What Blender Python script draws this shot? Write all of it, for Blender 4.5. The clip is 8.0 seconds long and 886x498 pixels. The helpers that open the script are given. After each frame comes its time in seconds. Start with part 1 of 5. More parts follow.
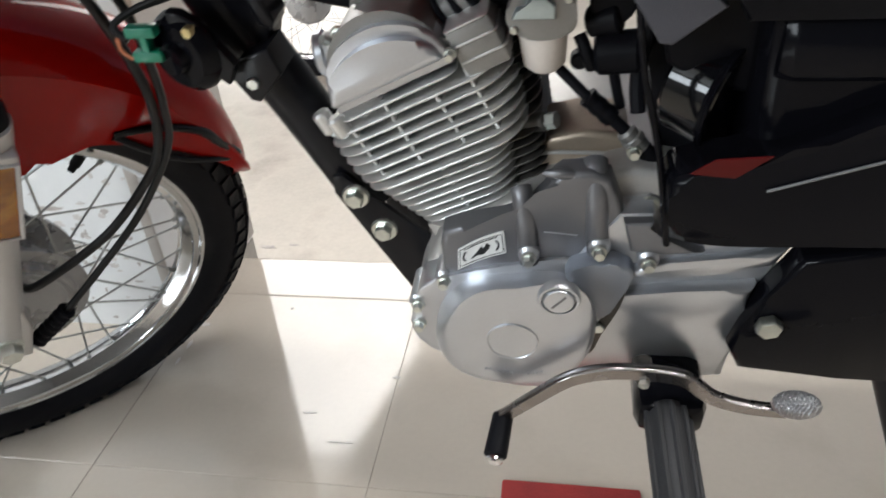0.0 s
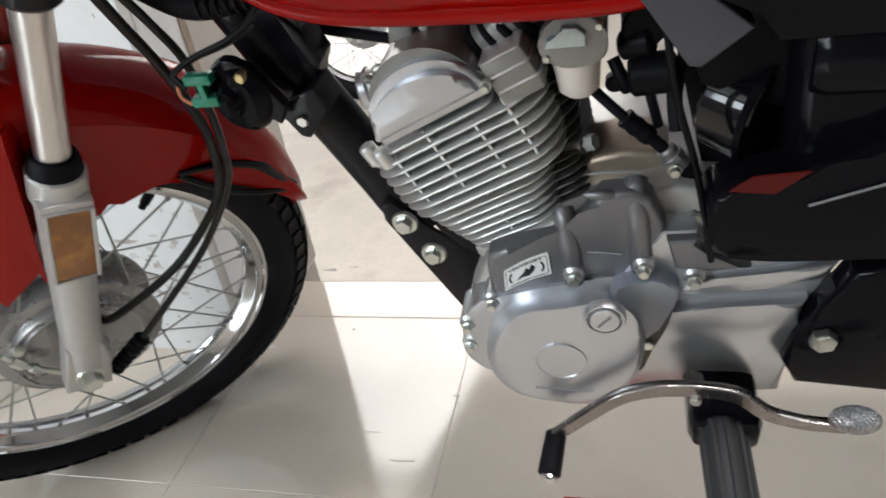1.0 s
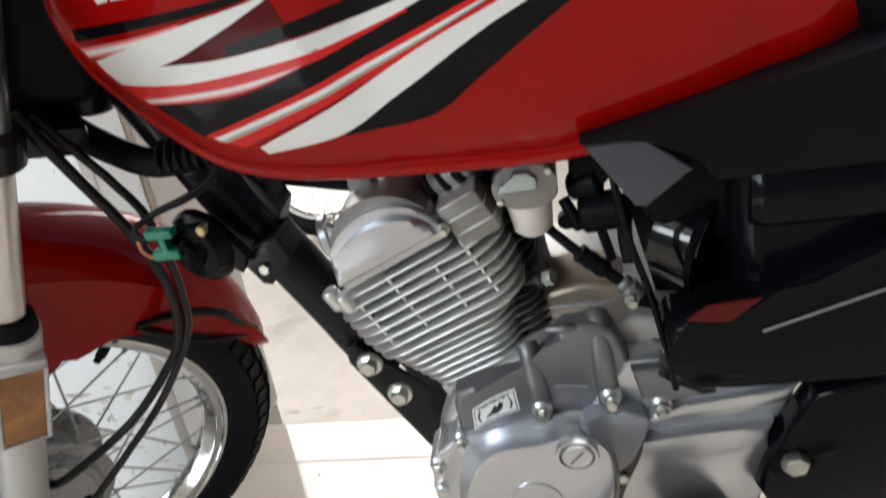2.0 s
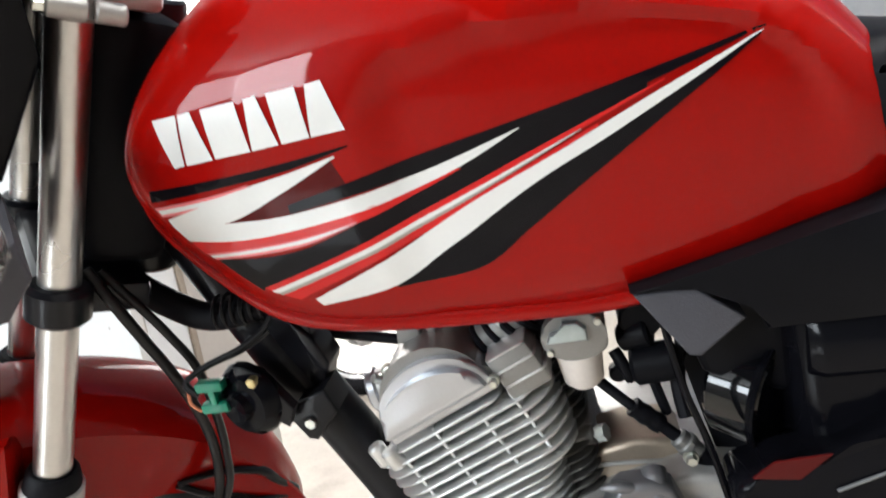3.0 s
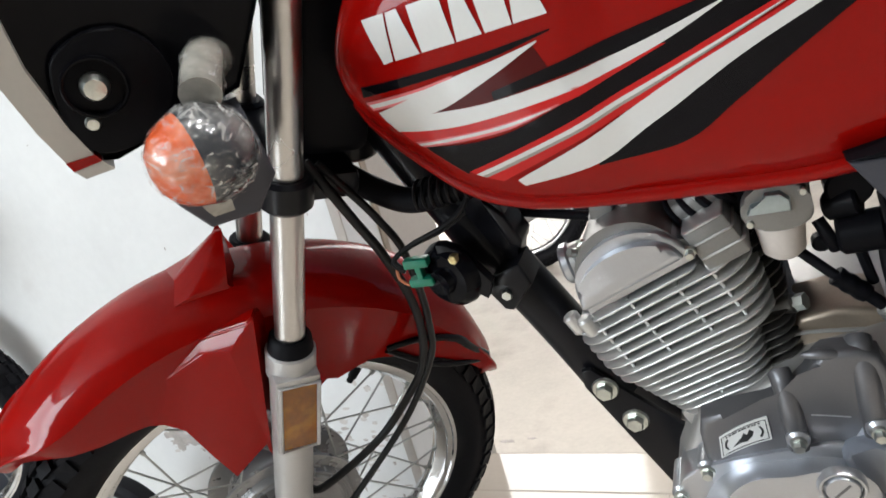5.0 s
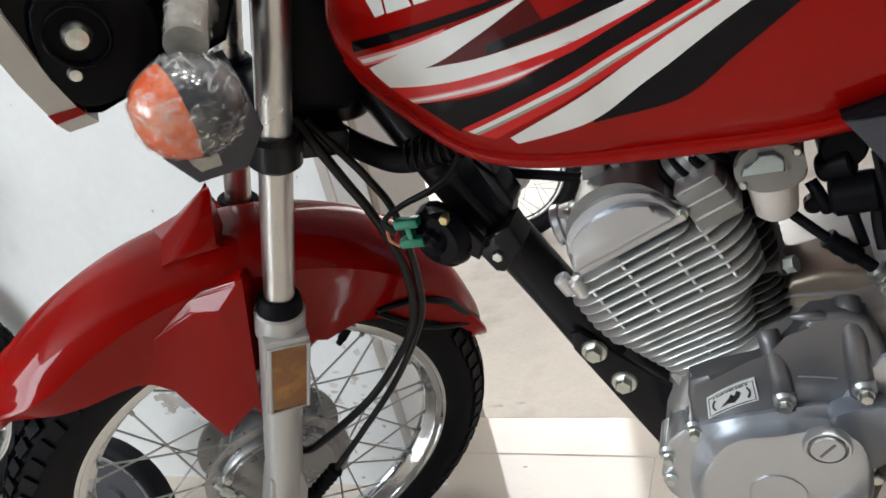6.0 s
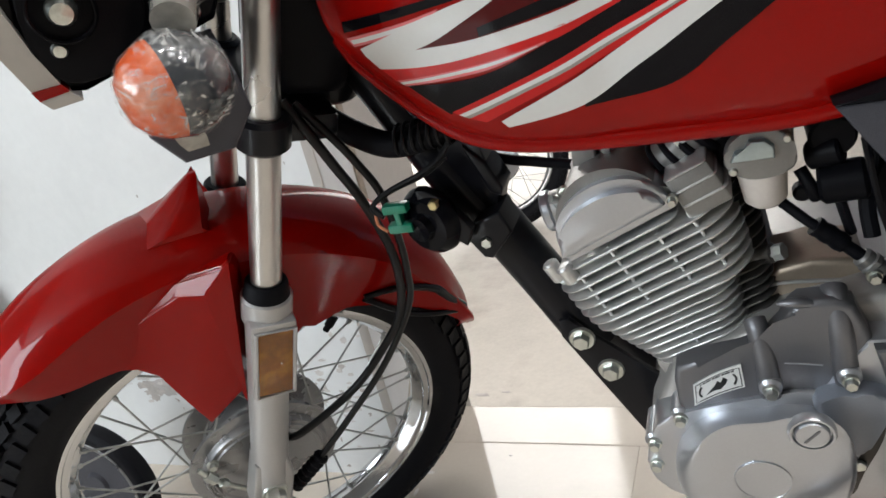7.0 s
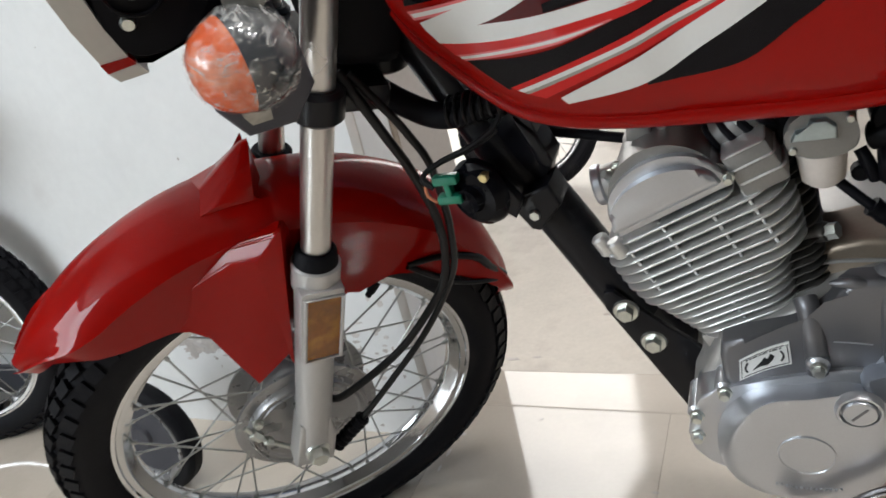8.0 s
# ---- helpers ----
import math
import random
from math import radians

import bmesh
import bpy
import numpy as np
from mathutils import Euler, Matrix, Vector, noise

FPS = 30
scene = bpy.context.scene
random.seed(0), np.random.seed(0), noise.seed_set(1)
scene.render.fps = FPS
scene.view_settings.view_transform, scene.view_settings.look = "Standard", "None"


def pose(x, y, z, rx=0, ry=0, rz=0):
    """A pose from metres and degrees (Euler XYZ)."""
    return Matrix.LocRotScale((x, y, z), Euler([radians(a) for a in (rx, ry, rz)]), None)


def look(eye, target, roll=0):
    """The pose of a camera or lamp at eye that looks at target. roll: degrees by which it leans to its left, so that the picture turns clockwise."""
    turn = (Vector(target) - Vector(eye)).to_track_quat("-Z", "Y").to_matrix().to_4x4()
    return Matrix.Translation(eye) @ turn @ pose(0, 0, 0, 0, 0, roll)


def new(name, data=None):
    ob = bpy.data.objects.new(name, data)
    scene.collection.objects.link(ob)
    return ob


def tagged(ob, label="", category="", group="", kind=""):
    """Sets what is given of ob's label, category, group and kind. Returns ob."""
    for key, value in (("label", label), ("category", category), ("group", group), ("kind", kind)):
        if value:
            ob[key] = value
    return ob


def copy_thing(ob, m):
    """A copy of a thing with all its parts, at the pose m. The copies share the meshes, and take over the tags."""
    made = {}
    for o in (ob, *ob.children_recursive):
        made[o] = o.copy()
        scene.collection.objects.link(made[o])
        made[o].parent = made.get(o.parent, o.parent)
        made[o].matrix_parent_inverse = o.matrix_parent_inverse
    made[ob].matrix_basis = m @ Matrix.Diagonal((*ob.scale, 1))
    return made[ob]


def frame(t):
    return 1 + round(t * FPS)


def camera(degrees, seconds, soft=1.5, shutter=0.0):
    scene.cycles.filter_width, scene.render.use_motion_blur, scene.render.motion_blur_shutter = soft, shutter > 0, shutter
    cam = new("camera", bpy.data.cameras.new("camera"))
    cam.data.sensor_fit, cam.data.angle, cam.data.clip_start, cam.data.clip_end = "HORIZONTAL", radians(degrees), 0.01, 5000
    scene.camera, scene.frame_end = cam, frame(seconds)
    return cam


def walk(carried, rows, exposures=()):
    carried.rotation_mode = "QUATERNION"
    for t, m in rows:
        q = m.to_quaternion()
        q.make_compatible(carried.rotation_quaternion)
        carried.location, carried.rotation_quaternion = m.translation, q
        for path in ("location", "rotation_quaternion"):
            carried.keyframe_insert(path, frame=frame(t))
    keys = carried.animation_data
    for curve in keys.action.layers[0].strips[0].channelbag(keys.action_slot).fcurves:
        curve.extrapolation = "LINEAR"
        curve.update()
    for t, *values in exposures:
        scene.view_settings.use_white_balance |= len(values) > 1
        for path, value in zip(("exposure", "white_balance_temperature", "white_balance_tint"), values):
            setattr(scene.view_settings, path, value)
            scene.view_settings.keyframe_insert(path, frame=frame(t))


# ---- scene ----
# Camera and its walk. The motorcycle stands along x, nose towards -x; the camera looks along +y.
cam = camera(64.0, 8.0, soft=1.6, shutter=0.5)
PATH = [
    (0, (0.64, -0.657, 0.749), (0.333, 0.98, -0.357), -4.2),
    (0.5, (0.665, -0.639, 0.76), (0.344, 1.009, -0.326), -7.4),
    (1, (0.658, -0.663, 0.764), (0.173, 0.964, -0.293), -9.5),
    (1.5, (0.662, -0.663, 0.776), (0.09, 0.967, -0.23), -12.8),
    (2, (0.658, -0.662, 0.775), (0.298, 1.153, 0.017), -9.9),
    (2.2, (0.658, -0.661, 0.78), (0.29, 1.181, 0.091), -9.3),
    (3.3, (0.644, -0.674, 0.77), (0.222, 1.265, 0.516), -10.7),
    (3.5, (0.64, -0.676, 0.781), (0.194, 1.255, 0.516), -10.8),
    (4, (0.63, -0.698, 0.785), (-0.087, 1.139, 0.446), -14.0),
    (4.5, (0.627, -0.705, 0.787), (-0.21, 1.051, 0.318), -15.9),
    (5, (0.625, -0.706, 0.786), (-0.223, 1.021, 0.239), -15.6),
    (6.5, (0.621, -0.704, 0.774), (-0.196, 0.999, 0.118), -14.7),
    (7, (0.618, -0.705, 0.772), (-0.183, 1.004, 0.107), -14.3),
    (7.5, (0.607, -0.71, 0.769), (-0.219, 0.982, 0.095), -13.6),
    (8, (0.599, -0.716, 0.79), (-0.264, 0.924, 0.037), -14.3),
]
walk(cam, [(t, look(eye, target, roll)) for t, eye, target, roll in PATH],
     exposures=[(0.0, -0.90), (1.0, -0.92), (2.0, -0.82), (3.5, -0.18), (4.0, -0.14), (4.5, -0.55), (5.0, -0.83), (6.5, -1.05), (7.5, -1.08), (8.0, -1.14)])

# ---- world, sun, large lights ----
world = bpy.data.worlds.new("day")
scene.world = world
world.use_nodes = True
wn = world.node_tree.nodes
sky = wn.new("ShaderNodeTexSky")
sky.sky_type = "NISHITA"
sky.sun_disc = False
sky.sun_elevation = radians(48.6)
sky.sun_rotation = radians(93)
world.node_tree.links.new(sky.outputs[0], wn["Background"].inputs[0])
wn["Background"].inputs[1].default_value = 0.13

sun_data = bpy.data.lights.new("sun", "SUN")
sun_data.energy = 1.6
sun_data.angle = radians(0.6)
sun_data.color = (1.0, 0.95, 0.88)
sun = new("sun", sun_data)
sun.matrix_world = look((0, 0, 0), (-0.66, 0.04, -0.75))


def area(name, eye, target, w, h, power, colour=(1, 1, 1)):
    data = bpy.data.lights.new(name, "AREA")
    data.shape, data.size, data.size_y, data.energy, data.color = "RECTANGLE", w, h, power, colour
    ob = new(name, data)
    ob.matrix_world = look(eye, target)
    return ob


# daylight through the shop front behind the camera, and through the back opening
area("window_daylight", (-3.17, -3.45, 2.18), (0.0, -3.0, 1.8), 2.4, 1.05, 175, (0.86, 0.94, 1.0))
area("shop_front_daylight", (-2.48, -4.77, 2.02), (-2.35, 0.0, 1.9), 1.36, 1.6, 230, (0.86, 0.94, 1.0))
# a row of small ceiling lamps
LAMPS = [(0.10 + 0.38 * i, -0.30 - 0.42 * (i % 2)) for i in range(8)]
for tx, ty in LAMPS:
    area("ceiling_lamp_light", (tx, ty, 2.93), (tx, ty, 0.0), 0.09, 0.09, 18, (0.98, 0.98, 0.97))


# ---- materials ----
def mat(name, base, rough=0.5, metal=0.0, var=0.12, scale=18.0, fine=240.0, bump=0.0, bump_scale=300.0,
        coat=0.0, spec=0.5, second=None, second_scale=3.0, rand=0.0, rough_var=0.0, sharp=(0.45, 0.7)):
    m = bpy.data.materials.new(name)
    m.use_nodes = True
    nt = m.node_tree
    n, k = nt.nodes, nt.links
    p = n["Principled BSDF"]
    tc = n.new("ShaderNodeTexCoord")
    def noise_tex(s, d=4.0):
        x = n.new("ShaderNodeTexNoise")
        x.inputs["Scale"].default_value, x.inputs["Detail"].default_value = s, d
        k.new(tc.outputs["Object"], x.inputs["Vector"])
        return x
    n1, n2 = noise_tex(scale), noise_tex(fine, 2.0)
    add = n.new("ShaderNodeMath")
    add.operation = "MULTIPLY_ADD"
    k.new(n2.outputs["Fac"], add.inputs[0])
    add.inputs[1].default_value = 0.5
    k.new(n1.outputs["Fac"], add.inputs[2])
    ramp = n.new("ShaderNodeMapRange")
    ramp.inputs["From Min"].default_value, ramp.inputs["From Max"].default_value = 0.4, 1.1
    ramp.inputs["To Min"].default_value, ramp.inputs["To Max"].default_value = 1 - var, 1 + var
    k.new(add.outputs[0], ramp.inputs["Value"])
    col = n.new("ShaderNodeRGB")
    col.outputs[0].default_value = (*base, 1)
    out = col.outputs[0]
    if second is not None:
        n3 = noise_tex(second_scale, 6.0)
        r3 = n.new("ShaderNodeValToRGB")
        r3.color_ramp.elements[0].position, r3.color_ramp.elements[1].position = sharp
        k.new(n3.outputs["Fac"], r3.inputs[0])
        mx = n.new("ShaderNodeMix")
        mx.data_type = "RGBA"
        k.new(r3.outputs[0], mx.inputs["Factor"])
        k.new(out, mx.inputs["A"])
        mx.inputs["B"].default_value = (*second, 1)
        out = mx.outputs["Result"]
    mul = n.new("ShaderNodeVectorMath")
    mul.operation = "SCALE"
    k.new(out, mul.inputs[0])
    k.new(ramp.outputs[0], mul.inputs["Scale"])
    fin = mul.outputs[0]
    if rand:
        oi = n.new("ShaderNodeObjectInfo")
        rr = n.new("ShaderNodeMapRange")
        rr.inputs["To Min"].default_value, rr.inputs["To Max"].default_value = 1 - rand, 1 + rand
        k.new(oi.outputs["Random"], rr.inputs["Value"])
        m2 = n.new("ShaderNodeVectorMath")
        m2.operation = "SCALE"
        k.new(fin, m2.inputs[0])
        k.new(rr.outputs[0], m2.inputs["Scale"])
        fin = m2.outputs[0]
    k.new(fin, p.inputs["Base Color"])
    p.inputs["Metallic"].default_value = metal
    p.inputs["Roughness"].default_value = rough
    if rough_var:
        r4 = n.new("ShaderNodeMapRange")
        r4.inputs["From Min"].default_value, r4.inputs["From Max"].default_value = 0.35, 0.65
        r4.inputs["To Min"].default_value, r4.inputs["To Max"].default_value = max(0.02, rough - rough_var), rough + rough_var
        k.new(n1.outputs["Fac"], r4.inputs["Value"])
        k.new(r4.outputs[0], p.inputs["Roughness"])
    p.inputs["Specular IOR Level"].default_value = 0.12 if coat >= 0.9 else spec
    p.inputs["Coat Weight"].default_value = coat
    p.inputs["Coat Roughness"].default_value = 0.04
    if bump:
        nb = noise_tex(bump_scale, 3.0)
        bp = n.new("ShaderNodeBump")
        bp.inputs["Strength"].default_value = bump
        bp.inputs["Distance"].default_value = 0.001
        k.new(nb.outputs["Fac"], bp.inputs["Height"])
        k.new(bp.outputs[0], p.inputs["Normal"])
    return m


RED = mat("red_paint", (0.275, 0.0024, 0.0012), 0.36, 0.0, 0.05, 6, 400, coat=0.40, spec=0.02)
RED_DARK = mat("dark_red_gloss", (0.075, 0.005, 0.005), 0.3, 0.0, 0.1, 8, 300, coat=0.12, spec=0.08)
RED_BRIGHT = mat("bright_red_decal", (0.55, 0.012, 0.012), 0.32, 0.0, 0.05, 8, 300, coat=0.5, spec=0.05)
PINK = mat("pink_decal", (0.72, 0.16, 0.17), 0.32, 0.0, 0.05, 8, 300, coat=1.0)
WHITE_DECAL = mat("white_decal", (0.68, 0.67, 0.65), 0.3, 0.0, 0.04, 8, 300, coat=0.6)
GREY_DECAL = mat("grey_decal", (0.30, 0.28, 0.25), 0.3, 0.0, 0.06, 8, 300, coat=1.0)
BLACK_DECAL = mat("black_decal", (0.0035, 0.003, 0.0045), 0.25, 0.0, 0.1, 8, 300, coat=0.22, spec=0.05)
CHROME = mat("chrome", (0.66, 0.66, 0.67), 0.09, 1.0, 0.06, 10, 200, rough_var=0.04)
STEEL_TUBE = mat("polished_fork_tube", (0.56, 0.545, 0.53), 0.30, 1.0, 0.06, 10, 200, rough_var=0.05)
ZINC = mat("zinc_bolt", (0.62, 0.64, 0.60), 0.32, 1.0, 0.15, 90, 500, bump=0.2)
ALU = mat("silver_painted_aluminium", (0.515, 0.53, 0.56), 0.28, 0.82, 0.06, 14, 500, bump=0.08, bump_scale=900)
ALU_GREY = mat("grey_aluminium", (0.17, 0.17, 0.18), 0.38, 0.6, 0.08, 14, 500, bump=0.08, bump_scale=900)
ALU_FIN = mat("cast_aluminium_fins", (0.68, 0.68, 0.67), 0.34, 0.80, 0.10, 30, 500, bump=0.15, bump_scale=900)
ALU_CAST = mat("sand_cast_aluminium", (0.42, 0.41, 0.395), 0.45, 0.6, 0.10, 30, 500, bump=0.15, bump_scale=900)
ALU_DULL = mat("dull_grey_casting", (0.235, 0.23, 0.222), 0.42, 0.6, 0.12, 30, 500, bump=0.15, bump_scale=900)
ALU_LEG = mat("silver_fork_leg", (0.50, 0.495, 0.49), 0.36, 0.5, 0.06, 10, 400, bump=0.1)
# Case metal with the floor's warm reflection put into its base colour.
CASE_WARM_REFLECTION = mat("case_with_warm_reflection", (0.40, 0.33, 0.26), 0.42, 0.7, 0.12, 20, 400, bump=0.1)
BLACK = mat("black_frame_paint", (0.006, 0.006, 0.008), 0.32, 0.0, 0.2, 12, 300, bump=0.06, coat=0.18, spec=0.15)
BLACK_MATT = mat("black_plastic", (0.0048, 0.0048, 0.0062), 0.40, 0.0, 0.2, 20, 400, bump=0.15, bump_scale=700, spec=0.07)
BLACK_GLOSS = mat("black_glossy_plastic", (0.0035, 0.0035, 0.005), 0.15, 0.0, 0.1, 10, 300, coat=0.08, spec=0.06)
GREY_PLASTIC = mat("dark_grey_textured_plastic", (0.055, 0.055, 0.066), 0.5, 0.0, 0.12, 30, 600, bump=0.35, bump_scale=1200, spec=0.3)
RUBBER = mat("black_rubber", (0.006, 0.006, 0.008), 0.55, 0.0, 0.25, 25, 350, bump=0.25, bump_scale=500, spec=0.1)
TYRE = mat("tyre_rubber", (0.007, 0.007, 0.009), 0.55, 0.0, 0.3, 12, 200, bump=0.25, bump_scale=260, second=(0.03, 0.028, 0.027), second_scale=7, sharp=(0.64, 0.85), spec=0.1)
PEG_RUBBER = mat("worn_rubber", (0.015, 0.015, 0.017), 0.6, 0.0, 0.25, 40, 350, bump=0.3, bump_scale=400)
CABLE = mat("cable_sheath", (0.008, 0.008, 0.009), 0.36, 0.0, 0.2, 30, 300, bump=0.15, spec=0.25)
GREEN = mat("green_connector", (0.0, 0.16, 0.09), 0.35, 0.0, 0.1, 40, 300, coat=0.3)
AMBER = mat("amber_reflector", (0.25, 0.085, 0.004), 0.2, 0.0, 0.3, 45, 250, bump=0.12, bump_scale=220, coat=0.35, second=(0.36, 0.145, 0.010), second_scale=40, sharp=(0.5, 0.62))
ORANGE = mat("orange_lens", (0.62, 0.085, 0.012), 0.2, 0.0, 0.3, 25, 200, coat=0.5, bump=0.4, bump_scale=70, second=(0.60, 0.22, 0.13), second_scale=30, sharp=(0.46, 0.6))
CLOUDY = mat("clear_wrap_over_grey", (0.03, 0.034, 0.042), 0.16, 0.0, 0.35, 20, 120, bump=0.8, bump_scale=45, coat=0.8, second=(0.15, 0.15, 0.148), second_scale=24, sharp=(0.46, 0.66))
WRAP = mat("crumpled_clear_wrap", (0.42, 0.40, 0.35), 0.15, 0.0, 0.35, 30, 150, bump=1.0, bump_scale=60, coat=0.8, second=(0.2, 0.19, 0.17), second_scale=30, sharp=(0.45, 0.7))
BEIGE = mat("pale_plastic_bowl", (0.62, 0.565, 0.52), 0.45, 0.0, 0.08, 25, 300, bump=0.1)
STICKER = mat("white_sticker", (0.82, 0.82, 0.80), 0.4, 0.0, 0.03, 20, 300)
INK = mat("black_ink", (0.012, 0.012, 0.012), 0.4, 0.0, 0.1, 20, 300)
WALL = mat("white_wall_paint", (0.74, 0.745, 0.74), 0.75, 0.0, 0.05, 5, 60, bump=0.25, bump_scale=90, second=(0.60, 0.58, 0.56), second_scale=5.0, sharp=(0.62, 0.85))
WALL_UNSEEN = mat("unseen_dark_wall", (0.16, 0.155, 0.15), 0.8, 0.0, 0.06, 4, 60, bump=0.2, bump_scale=90)
JAMB = mat("grey_jamb_paint", (0.46, 0.43, 0.385), 0.8, 0.0, 0.10, 8, 80, bump=0.3, bump_scale=80)
# Colour of the wall's edge strip; on the doorway side it paints shade.
EDGE_AND_JAMB_SHADE = mat("warm_grey_edge_and_jamb_shade", (0.50, 0.46, 0.42), 0.8, 0.0, 0.08, 7, 80, bump=0.3, bump_scale=80)
JAMB_EDGE = mat("worn_brown_edge", (0.36, 0.30, 0.24), 0.8, 0.0, 0.25, 14, 90, bump=0.5, bump_scale=80)
TILE = mat("polished_cream_tile", (0.55, 0.485, 0.41), 0.075, 0.0, 0.05, 5, 120, rand=0.03, rough_var=0.025, second=(0.47, 0.41, 0.34), second_scale=6.0, sharp=(0.5, 0.8))
TILE.node_tree.nodes["Principled BSDF"].inputs["IOR"].default_value = 1.75
GROUT = mat("tile_grout", (0.40, 0.34, 0.28), 0.7, 0.0, 0.2, 20, 150, bump=0.3)
OUTER = mat("worn_marble_paving", (0.50, 0.45, 0.385), 0.45, 0.0, 0.14, 5, 90, bump=0.35, bump_scale=60, second=(0.33, 0.28, 0.235), second_scale=5.0, sharp=(0.52, 0.72))
CEIL = mat("white_ceiling_paint", (0.72, 0.72, 0.71), 0.8, 0.0, 0.04, 3, 40, bump=0.1)
PATCH_RED = mat("red_floor_patch", (0.30, 0.02, 0.02), 0.85, 0.0, 0.2, 30, 300, bump=0.6, bump_scale=400)
# Dark castings; also stands in for shade between and behind the fins.
DARK_CAST_AND_SHADE = mat("dark_cast_metal_and_shade", (0.07, 0.065, 0.06), 0.45, 0.6, 0.15, 40, 400, bump=0.15)
PIANO = mat("black_moulded_duct", (0.003, 0.003, 0.004), 0.2, 0.0, 0.1, 10, 300, coat=1.0)
SKIRT = mat("slate_skirting", (0.06, 0.065, 0.08), 0.35, 0.0, 0.15, 12, 120, bump=0.1)
STAIN_A = mat("tan_stain", (0.60, 0.565, 0.535), 0.7, 0.0, 0.15, 60, 300)
STAIN_B = mat("brown_stain", (0.44, 0.40, 0.37), 0.7, 0.0, 0.25, 60, 300)
STAIN_C = mat("worn_patch", (0.34, 0.29, 0.245), 0.6, 0.0, 0.2, 40, 200)
HUB = mat("dull_grey_hub_casting", (0.34, 0.34, 0.345), 0.30, 0.7, 0.12, 25, 300, bump=0.15, bump_scale=500, rough_var=0.08)
SMUDGE_AND_SHADE = mat("faint_wall_smudge_and_shade", (0.46, 0.43, 0.41), 0.75, 0.0, 0.1, 30, 200, bump=0.2, bump_scale=90)
FILM = mat("clear_film", (0.80, 0.79, 0.76), 0.12, 0.0, 0.1, 30, 200, bump=0.3, bump_scale=90, spec=0.8)


def creases(m):
    """Clear film with cloudy streaks along its folds."""
    n, k = m.node_tree.nodes, m.node_tree.links
    tc = n.new("ShaderNodeTexCoord")
    mp = n.new("ShaderNodeMapping")
    mp.inputs["Rotation"].default_value = (0.5, 0.9, 0.4)
    mp.inputs["Scale"].default_value = (28, 90, 150)
    k.new(tc.outputs["Object"], mp.inputs["Vector"])
    nz = n.new("ShaderNodeTexNoise")
    nz.inputs["Scale"].default_value, nz.inputs["Detail"].default_value, nz.inputs["Distortion"].default_value = 1.0, 5.0, 1.6
    k.new(mp.outputs[0], nz.inputs["Vector"])
    mr = n.new("ShaderNodeMapRange")
    mr.inputs["From Min"].default_value, mr.inputs["From Max"].default_value = 0.50, 0.72
    mr.inputs["To Min"].default_value, mr.inputs["To Max"].default_value = 0.03, 0.55
    k.new(nz.outputs["Fac"], mr.inputs["Value"])
    k.new(mr.outputs[0], n["Principled BSDF"].inputs["Alpha"])


creases(FILM)
TRIM = mat("pale_grey_painted_trim", (0.48, 0.46, 0.42), 0.4, 0.0, 0.06, 12, 200, coat=0.3)
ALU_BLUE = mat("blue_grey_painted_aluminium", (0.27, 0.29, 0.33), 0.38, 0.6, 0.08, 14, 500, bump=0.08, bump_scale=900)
BLUE_ZINC = mat("blue_zinc_plate", (0.42, 0.50, 0.53), 0.34, 1.0, 0.12, 60, 400, bump=0.1)
SPOKE = mat("dull_zinc_spoke", (0.40, 0.41, 0.40), 0.38, 1.0, 0.15, 90, 500)
STRAP_STEEL = mat("worn_chromed_steel", (0.27, 0.25, 0.245), 0.22, 1.0, 0.15, 30, 200, rough_var=0.08)
GLASS = bpy.data.materials.new("clear_glass")
GLASS.use_nodes = True
GLASS.node_tree.nodes["Principled BSDF"].inputs["Transmission Weight"].default_value = 1.0
GLASS.node_tree.nodes["Principled BSDF"].inputs["Roughness"].default_value = 0.03


def cross_hatch():
    """Grey metal with a knurled diamond pattern."""
    m = mat("knurled_steel", (0.36, 0.36, 0.37), 0.36, 0.9, 0.15, 60, 300)
    n, k = m.node_tree.nodes, m.node_tree.links
    tc = n.new("ShaderNodeTexCoord")
    waves = []
    for turn in (35, -35):
        mp = n.new("ShaderNodeMapping")
        mp.inputs["Rotation"].default_value = (0, 0, radians(turn))
        k.new(tc.outputs["Object"], mp.inputs["Vector"])
        w = n.new("ShaderNodeTexWave")
        w.inputs["Scale"].default_value = 120
        k.new(mp.outputs[0], w.inputs["Vector"])
        waves.append(w)
    mx = n.new("ShaderNodeMath")
    mx.operation = "MINIMUM"
    k.new(waves[0].outputs["Fac"], mx.inputs[0])
    k.new(waves[1].outputs["Fac"], mx.inputs[1])
    bp = n.new("ShaderNodeBump")
    bp.inputs["Strength"].default_value, bp.inputs["Distance"].default_value = 0.9, 0.0015
    k.new(mx.outputs[0], bp.inputs["Height"])
    k.new(bp.outputs[0], n["Principled BSDF"].inputs["Normal"])
    return m


KNURL = cross_hatch()


# ---- mesh helpers ----
def part(name, bm, material, parent=None, label="", m=None, smooth=40):
    me = bpy.data.meshes.new(name)
    bmesh.ops.recalc_face_normals(bm, faces=bm.faces)
    bm.to_mesh(me)
    bm.free()
    me.materials.append(material)
    if smooth:
        me.shade_smooth()
        me.set_sharp_from_angle(angle=radians(smooth))
    ob = new(name, me)
    if parent is not None:
        ob.parent = parent
    if m is not None:
        ob.matrix_basis = m
    if label:
        ob["label"] = label
    return ob


def again(name, source, parent, m):
    """Another piece on the same mesh."""
    ob = new(name, source.data)
    ob.parent = parent
    ob.matrix_basis = m
    return ob


